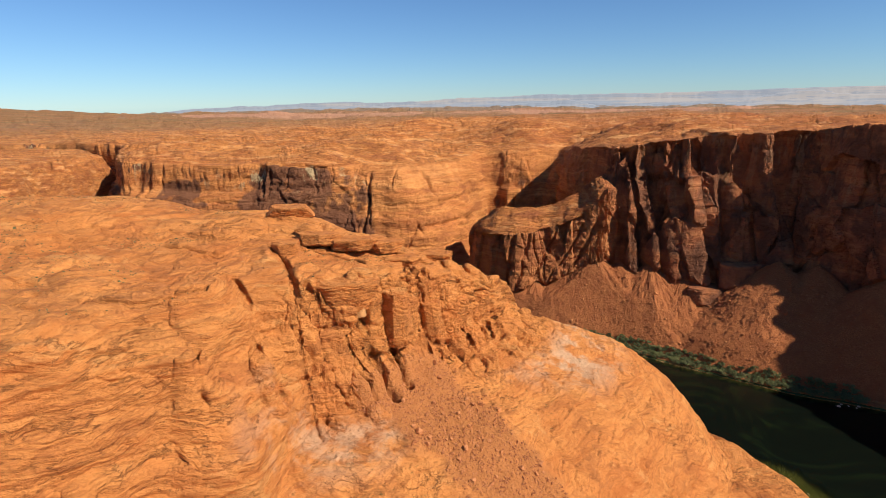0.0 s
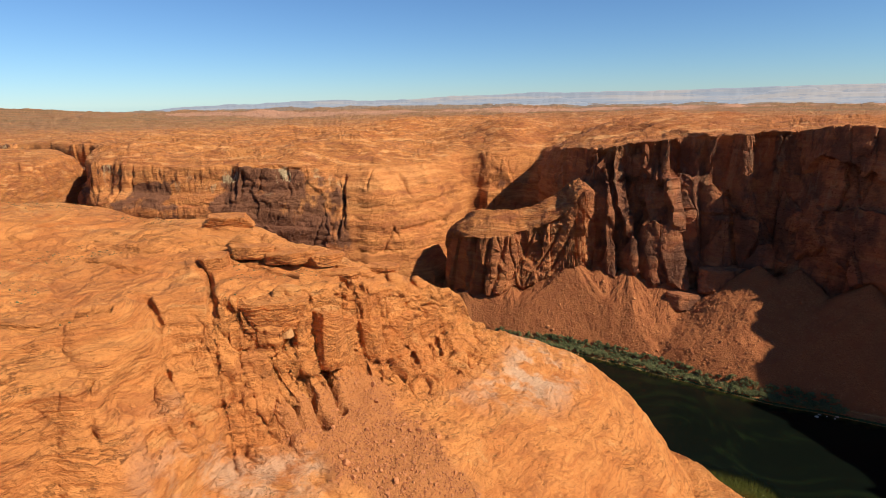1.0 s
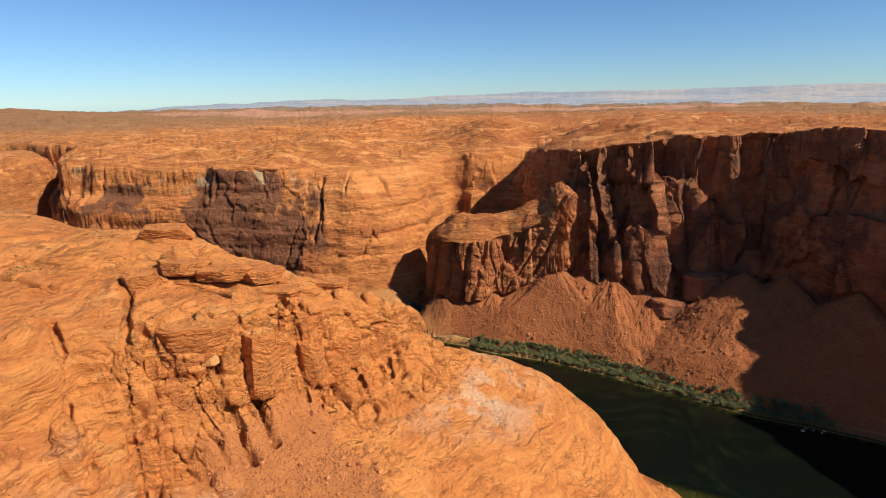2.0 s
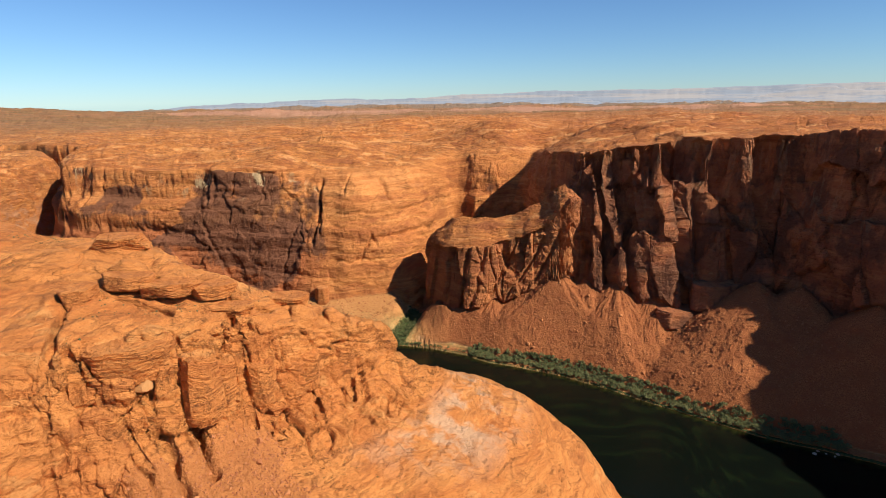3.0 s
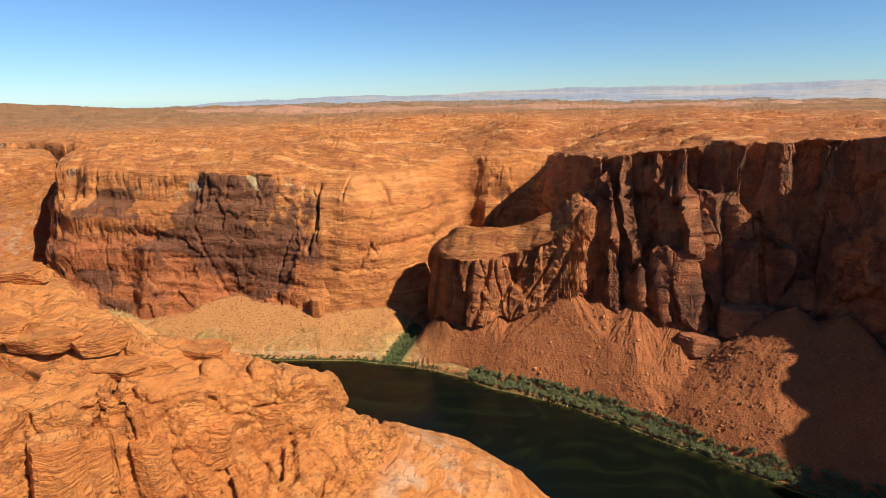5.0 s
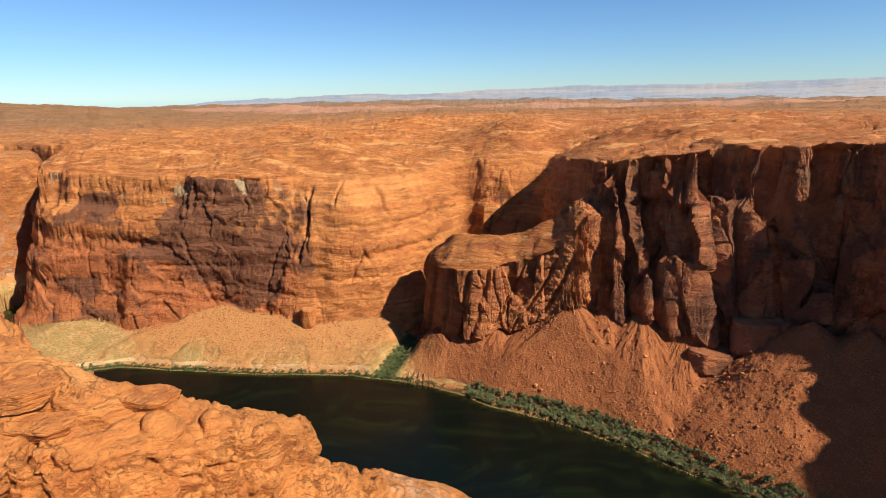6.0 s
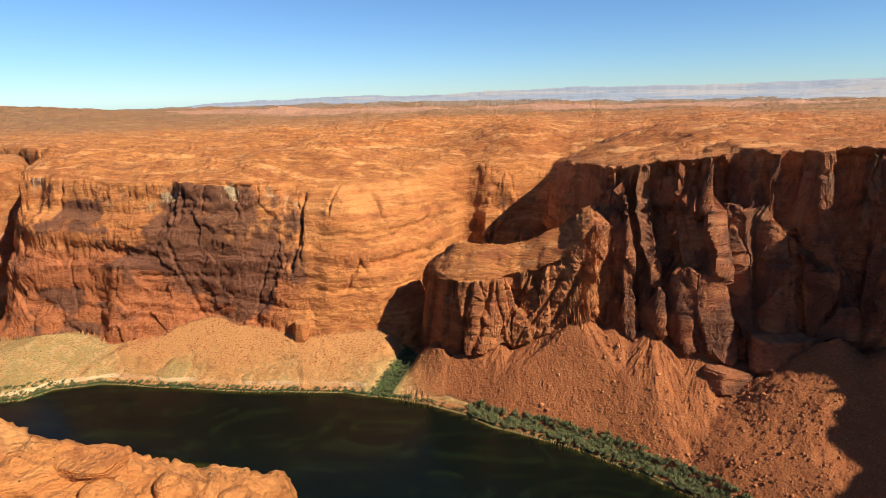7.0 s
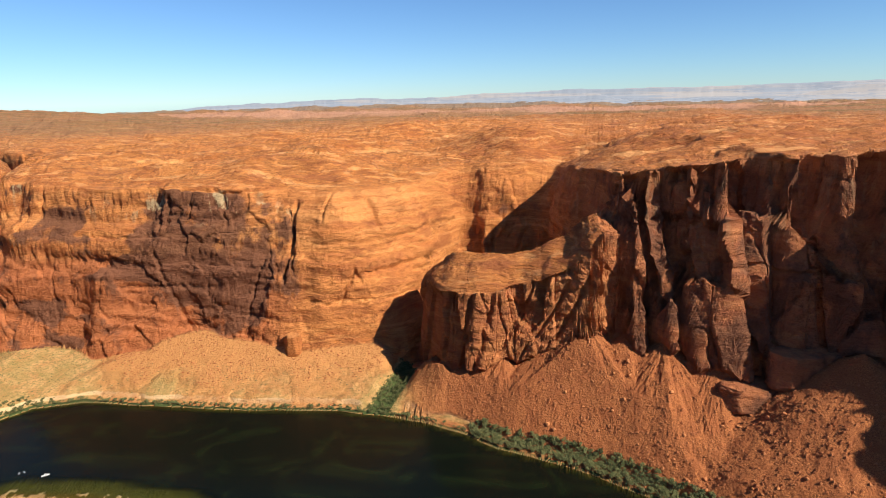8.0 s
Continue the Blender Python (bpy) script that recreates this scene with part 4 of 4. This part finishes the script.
SPACING = (radius * np.gradient(radius, axis=1) * np.gradient(bearing)[:, None].clip(0, 0.01)).ravel()


def pick(mask, count):
    """Places on the land, evenly by area, where mask holds."""
    ids = np.nonzero(mask)[0]
    w = SPACING[ids].clip(1e-6)
    return rng.choice(ids, size=count, replace=False, p=w / w.sum())


def boulders(mask, count, lo, hi, label, group, meshes=STONES):
    for i in pick(mask, count):
        size = lo + (hi - lo) * rng.random() ** 2.4
        ob = new("boulder", meshes[rng.integers(len(meshes))])
        ob.matrix_world = pose(VX[i], VY[i], VZ[i] + size * 0.16, rng.uniform(-20, 20), rng.uniform(-20, 20), rng.uniform(0, 360)) @ Matrix.Diagonal((size, size, size, 1))
        tagged(ob, label, "boulder", group)


def rubble(name, mask, count, lo, hi, mat, label, category, tall=0.8):
    """Many small stones or plants in one mesh."""
    ids = pick(mask, count)
    base = np.array([(1, 0, 0), (0, 1, 0), (-1, 0, 0), (0, -1, 0), (0, 0, 1), (0, 0, -0.6)]) * 0.5
    tris = np.array([(0, 1, 4), (1, 2, 4), (2, 3, 4), (3, 0, 4), (1, 0, 5), (2, 1, 5), (3, 2, 5), (0, 3, 5)])
    size = lo + (hi - lo) * rng.random(count) ** 3
    v = base[None] * (1 + rng.uniform(-0.35, 0.35, (count, 6, 3))) + rng.uniform(-0.12, 0.12, (count, 6, 3))
    turn = rng.uniform(0, 6.283, count)
    c, s = np.cos(turn)[:, None], np.sin(turn)[:, None]
    v = np.stack([v[..., 0] * c - v[..., 1] * s, v[..., 0] * s + v[..., 1] * c, v[..., 2] * tall], axis=-1) * size[:, None, None]
    v += np.stack([VX[ids], VY[ids], VZ[ids] + size * 0.12], axis=1)[:, None]
    f = tris[None] + (np.arange(count) * 6)[:, None, None]
    me = bpy.data.meshes.new(name)
    me.from_pydata(v.reshape(-1, 3).tolist(), [], f.reshape(-1, 3).tolist())
    me.materials.append(mat)
    return tagged(new(name, me), label, category, kind="stuff")


front = (np.abs(np.arctan2(VX / S - CENTRE[0], VY / S - CENTRE[1])) < radians(HALF - 1))
far_talus = front & (FLAT["talus"] > 0.8) & (FLAT["side"] < 0.5) & (VX < 430)
fan_here = front & (FLAT["fan"] > 0.6)
boulders(far_talus & (VX > 100) & (VX < 335), 150, 1.2, 5.5, "angular red sandstone boulder lying on the talus slope", "boulders on the talus")
boulders(far_talus & (VX < 60), 40, 0.8, 3.5, "orange sandstone boulder on the pale rubble fan", "boulders on the terrace fans")
boulders(fan_here, 140, 0.8, 4.2, "angular orange boulder lying on the red rubble slope", "boulders on the rubble slope")
rubble("rubble", far_talus, 11000, 0.35, 3.0, BOULDER, "loose red stones strewn over the talus", "rubble")
rubble("rubble", fan_here, 7000, 0.2, 1.7, BOULDER, "loose red stones on the near rubble slope", "rubble")
gentle = normals(PX, PY, PZ)[2].ravel()
slick = front & (FLAT["side"] > 0.5) & (gentle > 0.9) & (VY < 700) & (VX < 60) & (VX > -420)
clumps = fbm(VX / 28, VY / 28, octaves=3, seed=301) > 0.12
rubble("desert_shrubs", slick & clumps & (FLAT["d_top"] < 0), 1900, 0.35, 1.3, DRY_LEAVES, "small grey-green desert shrubs dotted over the slickrock", "shrubs", 0.9)
plateau = front & (FLAT["side"] < 0.5) & (FLAT["d_rim"] < -6) & (VY < 2300)
rubble("slickrock_knobs", plateau & (fbm(VX / 90, VY / 60, octaves=3, seed=307) > -0.1), 6000, 0.8, 4.5, KNOB, "low broken knobs and ledges strewn over the plateau", "rocks", 0.6)
rubble("plateau_shrubs", plateau & (VX < 150), 2600, 0.6, 2.2, DRY_LEAVES, "dark desert shrubs dotted over the far plateau", "shrubs", 0.8)
terrace = front & (FLAT["side"] < 0.5) & (FLAT["shore"] > 12) & (FLAT["wall"] < 0.1) & ((FLAT["bank"] > 0.6) | ((VX < 0) & (FLAT["shore"] < 80) & (FLAT["d_foot"] > 0)))
rubble("dry_grass_tufts", terrace, 5200, 0.4, 1.8, DRY_LEAVES, "olive tufts of dry grass and brush on the river terrace", "brush", 0.7)

# ---- large blocks on the broken edge of the promontory ----


def block(x, y, z, size, turn, seed, label, red=None):
    """A joint-bounded block of cross-bedded sandstone with worn edges."""
    rnd = random.Random(seed)
    bm = bmesh.new()
    bmesh.ops.create_icosphere(bm, subdivisions=5, radius=0.62)
    cuts = [(Vector((0, 0, 1)), 0.40), (Vector((0, 0, -1)), 0.42)]
    for k in range(7):
        a = k * 0.9 + rnd.uniform(-0.3, 0.3)
        cuts.append((Vector((math.cos(a), math.sin(a), rnd.uniform(-0.35, 0.3))).normalized(), rnd.uniform(0.38, 0.5)))
    dip = Vector((rnd.uniform(-0.4, 0.4), rnd.uniform(-0.4, 0.4), 1))
    for v in bm.verts:
        for nrm, d in cuts:
            over = v.co.dot(nrm) - d
            if over > 0:
                v.co -= nrm * over * 0.93
        q = v.co * 3 + Vector((seed * 3.1, 0, 0))
        out = v.co.normalized()
        lay = (v.co.dot(dip) * 11 + noise.noise(q) * 1.2) % 1.0
        v.co += out * (0.022 * lay * lay - 0.03 * abs(noise.noise(q * 0.9)) + 0.018 * noise.fractal(q * 2.6, 1.0, 2.0, 4))
        v.co = Vector((v.co.x * size[0], v.co.y * size[1], v.co.z * size[2])) * S
    me = bpy.data.meshes.new("sandstone_block")
    bm.to_mesh(me)
    bm.free()
    me.materials.append(ROCK)
    if red is not None:
        for key, value in (("wall", 1.0), ("right", red), ("dark", 0.3 + 0.25 * red)):
            at = me.attributes.new(key, "FLOAT", "POINT")
            at.data.foreach_set("value", np.full(len(me.vertices), value, np.float32))
        me.polygons.foreach_set("use_smooth", np.full(len(me.polygons), True))
    ob = new("sandstone_block", me)
    ob.matrix_world = pose(x * S, y * S, z * S, 0, 0, turn)
    return tagged(ob, label, "rock block", "blocks on the promontory edge")


for k, (x, y, z, size, turn) in enumerate((
        (-86, 386, 299, (44, 34, 27), 20), (-48, 412, 268, (22, 26, 44), 30), (-30, 430, 262, (20, 24, 36), 50), (-92, 446, 321, (36, 20, 11), 8),
        (-122, 450, 325, (38, 22, 11), -6), (-66, 454, 317, (30, 20, 11), 20), (-162, 508, 337, (46, 28, 13), 5), (-142, 430, 321, (22, 28, 16), 20), (-52, 396, 276, (24, 22, 50), 40),
        (-50, 446, 306, (30, 16, 10), 14), (-8, 456, 258, (20, 22, 30), 40), (10, 480, 258, (18, 22, 26), 60), (-24, 484, 298, (30, 20, 12), 0))):
    block(x, y, z, size, turn, 700 + k, "large weathered orange sandstone block on the promontory edge")

fresh = block(-77, 381, 286, (10, 9, 8), 35, 760, "fresh cream-coloured break under the overhanging sandstone boulder")
fresh.data.materials[0] = CREAM

for k, (x, y, z, size, turn) in enumerate(((454, 1012, 78, (104, 62, 36), 14), (512, 1012, 114, (100, 56, 54), 18), (398, 1042, 84, (44, 34, 50), -10),
                                           (-195, 1166, 58, (28, 26, 46), 0))):
    rock = block(x, y, z, size, turn, 730 + k, "rounded sandstone outcrop at the foot of the canyon wall", 1.0 if x > 0 else 0.1)
    rock.name, rock["group"] = "rock_outcrop", "outcrops below the walls"

# ---- shrubs along the water ----


def clump_mesh(name, seed, count):
    """A lumpy crown of many small leaf clumps with gaps between them."""
    rnd = random.Random(seed)
    lobes = [(rnd.uniform(-0.32, 0.32), rnd.uniform(-0.32, 0.32), rnd.uniform(0.38, 0.74), rnd.uniform(0.2, 0.34)) for _ in range(7)]
    verts, faces = [], []
    for _ in range(count):
        x, y, z, r = rnd.choice(lobes)
        d = Vector((rnd.gauss(0, 1), rnd.gauss(0, 1), rnd.gauss(0, 1))).normalized() * r * rnd.uniform(0.6, 1.05)
        c = Vector((x, y, max(z + d.z * 0.9, 0.04))) + Vector((d.x, d.y, 0))
        s = rnd.uniform(0.045, 0.11)
        k = len(verts)
        for q in ((1, 0, 0), (-0.5, 0.87, 0), (-0.5, -0.87, 0), (0, 0, 1.1), (0, 0, -0.7)):
            verts.append(c + Vector([(a + rnd.uniform(-0.4, 0.4)) * s for a in q]))
        faces += [(k, k + 1, k + 3), (k + 1, k + 2, k + 3), (k + 2, k, k + 3), (k + 1, k, k + 4), (k + 2, k + 1, k + 4), (k, k + 2, k + 4)]
    me = bpy.data.meshes.new(name)
    me.from_pydata(verts, [], faces)
    me.materials.append(LEAVES if seed % 3 else DRY_LEAVES)
    return me


def stems_mesh(seed):
    rnd = random.Random(seed)
    bm = bmesh.new()
    for _ in range(5):
        a, lean = rnd.uniform(0, 6.283), rnd.uniform(0.1, 0.32)
        tip = Vector((math.cos(a) * lean, math.sin(a) * lean, rnd.uniform(0.4, 0.6)))
        rings = []
        for t, r in ((0, 0.022), (0.5, 0.015), (1, 0.006)):
            p = Vector((tip.x * t * t, tip.y * t * t, tip.z * t - 0.05 * (t == 0)))
            rings.append([bm.verts.new(p + Vector((math.cos(b) * r, math.sin(b) * r, 0))) for b in (0, 1.57, 3.14, 4.71)])
        for lo, hi in zip(rings, rings[1:]):
            for i in range(4):
                bm.faces.new((lo[i], lo[(i + 1) % 4], hi[(i + 1) % 4], hi[i]))
    me = bpy.data.meshes.new("stems")
    bm.to_mesh(me)
    bm.free()
    me.materials.append(BARK)
    return me


CROWNS = [clump_mesh("crown", 500 + s, 90) for s in range(8)]
STEMS = [stems_mesh(600 + s) for s in range(4)]
BANK_TREE = []
while len(BANK_TREE) < 1050:
    px = rng.uniform(100, 580, 4000)
    py = rng.uniform(730, 1040, 4000)
    pz, pk = terrain(px, py)
    reach = 30 + 7 * fbm(px / 40, py / 40, octaves=2, seed=311)
    ok = (pk["shore"] > 2.5) & (pk["shore"] < reach) & (pz < 14)
    BANK_TREE += [(x * S, y * S, z * S) for x, y, z in zip(px[ok], py[ok], pz[ok])]
BANK_TREE = BANK_TREE[:1050]


def shrub(place, size, label, group):
    root = new("tamarisk_shrub")
    root.empty_display_size = 0.5
    root.matrix_world = pose(*place, 0, 0, rng.uniform(0, 360)) @ Matrix.Diagonal((size, size, size * rng.uniform(0.75, 1.05), 1))
    for name, me in (("crown", CROWNS[rng.integers(len(CROWNS))]), ("stems", STEMS[rng.integers(len(STEMS))])):
        new(name, me).parent = root
    return tagged(root, label, "shrub", group)


for place in BANK_TREE[:280]:
    shrub(place, 3.6 + 3.0 * rng.random(), "dense green tamarisk shrub on the river bank", "shrubs along the river bank")


def thicket(name, places, lo, hi, label):
    """Shrubs that grow into one another, as one mass."""
    verts, faces, base = [], [], 0
    for place in places:
        src = CROWNS[rng.integers(len(CROWNS))]
        co = np.empty(len(src.vertices) * 3, np.float32)
        src.vertices.foreach_get("co", co)
        idx = np.empty(len(src.polygons) * 3, np.int32)
        src.polygons.foreach_get("vertices", idx)
        a, s = rng.uniform(0, 6.283), rng.uniform(lo, hi)
        co = co.reshape(-1, 3) * s
        co = np.stack([co[:, 0] * math.cos(a) - co[:, 1] * math.sin(a), co[:, 0] * math.sin(a) + co[:, 1] * math.cos(a), co[:, 2] * 0.9], axis=1) + np.array(place)
        verts.append(co)
        faces.append(idx.reshape(-1, 3) + base)
        base += len(co)
    me = bpy.data.meshes.new(name)
    me.from_pydata(np.concatenate(verts).tolist(), [], np.concatenate(faces).tolist())
    me.materials.append(LEAVES)
    return tagged(new(name, me), label, "thicket", kind="stuff")


thicket("bank_thicket", BANK_TREE[280:], 3.0, 5.6, "green thicket of tamarisk filling the river bank")
FRINGE = []
while len(FRINGE) < 900:
    px = rng.uniform(-860, 110, 6000)
    py = rng.uniform(960, 1240, 6000)
    pz, pk = terrain(px, py)
    ok = (pk["side"] < 0.5) & (((pk["shore"] > 1.5) & (pk["shore"] < 9 + 22 * smooth(-520, -640, px))) | ((pk["green"] > 0.45) & (pk["shore"] > 9))) & (pz < 30)
    FRINGE += [(x * S, y * S, z * S) for x, y, z in zip(px[ok], py[ok], pz[ok])]
thicket("fringe_thicket", FRINGE[:900], 2.0, 4.4, "low green shrubs fringing the water and the side valley")

# ---- on the river ----
WHITE = plain_material("white_gelcoat", (0.74, 0.75, 0.76), (0.84, 0.84, 0.84), 2.0, 0.35)
CANVAS = plain_material("canopy_cloth", (0.68, 0.68, 0.66), (0.8, 0.8, 0.78), 2.0, 0.8)
GREY = plain_material("grey_deck", (0.25, 0.26, 0.27), (0.34, 0.35, 0.36), 3.0, 0.7)


def part(name, bm, mat, parent, label=""):
    me = bpy.data.meshes.new(name)
    bm.to_mesh(me)
    bm.free()
    me.materials.append(mat)
    ob = new(name, me)
    ob.parent = parent
    return tagged(ob, label)


def box(sx, sy, sz, at, bevel=0.04):
    bm = bmesh.new()
    bmesh.ops.create_cube(bm, size=1)
    bmesh.ops.transform(bm, matrix=Matrix.Translation(at) @ Matrix.Diagonal((sx, sy, sz, 1)), verts=bm.verts)
    bmesh.ops.bevel(bm, geom=bm.edges, offset=bevel, segments=2, affect="EDGES")
    return bm


def hull_bmesh(length, beam, depth):
    """A hull with a raked, pointed bow, lofted from cross-sections."""
    bm = bmesh.new()
    rings = []
    for t in (0.0, 0.3, 0.6, 0.8, 0.92, 1.0):
        w = beam / 2 * (1 - 0.96 * max(0, (t - 0.45) / 0.55) ** 2.2)
        y = (t - 0.5) * length
        lift = 0.25 * depth * t ** 3
        rings.append([bm.verts.new(p) for p in ((-w, y, depth + lift), (-w * 0.8, y, 0.2 * depth), (0, y, -0.25 * depth + lift), (w * 0.8, y, 0.2 * depth), (w, y, depth + lift), (w * 0.86, y, depth * 0.75 + lift), (-w * 0.86, y, depth * 0.75 + lift))])
    for a, b in zip(rings, rings[1:]):
        for i in range(7):
            bm.faces.new((a[i], a[(i + 1) % 7], b[(i + 1) % 7], b[i]))
    bm.faces.new(rings[0][::-1])
    bm.faces.new(rings[-1])
    return bm


def motorboat(x, y, heading):
    boat = new("motorboat")
    boat.matrix_world = pose(x, y, 0.05, 0, 0, heading) @ Matrix.Diagonal((0.62, 0.62, 0.62, 1))
    part("hull", hull_bmesh(9.5, 2.9, 1.0), WHITE, boat)
    part("deck", box(2.2, 5.6, 0.08, (0, -0.9, 0.86), 0.02), GREY, boat, "grey non-slip deck")
    part("console", box(0.9, 0.8, 0.9, (0, 0.3, 1.3), 0.08), WHITE, boat)
    part("canopy", box(2.1, 2.8, 0.1, (0, -0.3, 2.55), 0.04), CANVAS, boat, "flat white canopy")
    for px in (-0.95, 0.95):
        for py in (-1.6, 1.0):
            part("canopy_post", box(0.06, 0.06, 1.7, (px, py, 1.7), 0.01), GREY, boat)
    for py in (-2.6, -1.5):
        part("bench_seat", box(1.7, 0.5, 0.45, (0, py, 1.12), 0.06), WHITE, boat)
    part("outboard_motor", box(0.5, 0.7, 1.1, (0, -5.0, 0.9), 0.1), GREY, boat, "grey outboard motor")
    return tagged(boat, "white motorboat with a flat canopy on the river", "boat")


motorboat(-297.8, 628.7, -52)


def kayak(x, y, heading):
    k = new("kayak")
    k.matrix_world = pose(x, y, 0.02, 0, 0, heading)
    part("hull", hull_bmesh(2.9, 0.7, 0.32), WHITE, k)
    part("cockpit", box(0.45, 0.9, 0.06, (0, -0.1, 0.33), 0.02), GREY, k, "dark cockpit opening")
    return tagged(k, "small white kayak drifting on the river", "kayak", "kayaks near the boat")


kayak(-324, 630, 20)
kayak(-321, 632, 60)
for i, (x, y) in enumerate(((548, 742), (556, 736), (541, 747), (562, 741), (534, 741))):
    ob = new("boulder", PALE_STONES[i % 2])
    s = 2.2 + 0.5 * i
    ob.matrix_world = pose(x * S, y * S, 0.2, 0, 0, 50 * i) @ Matrix.Diagonal((s, s, s, 1))
    tagged(ob, "pale boulder standing in the shaded river", "boulder", "boulders in the river")
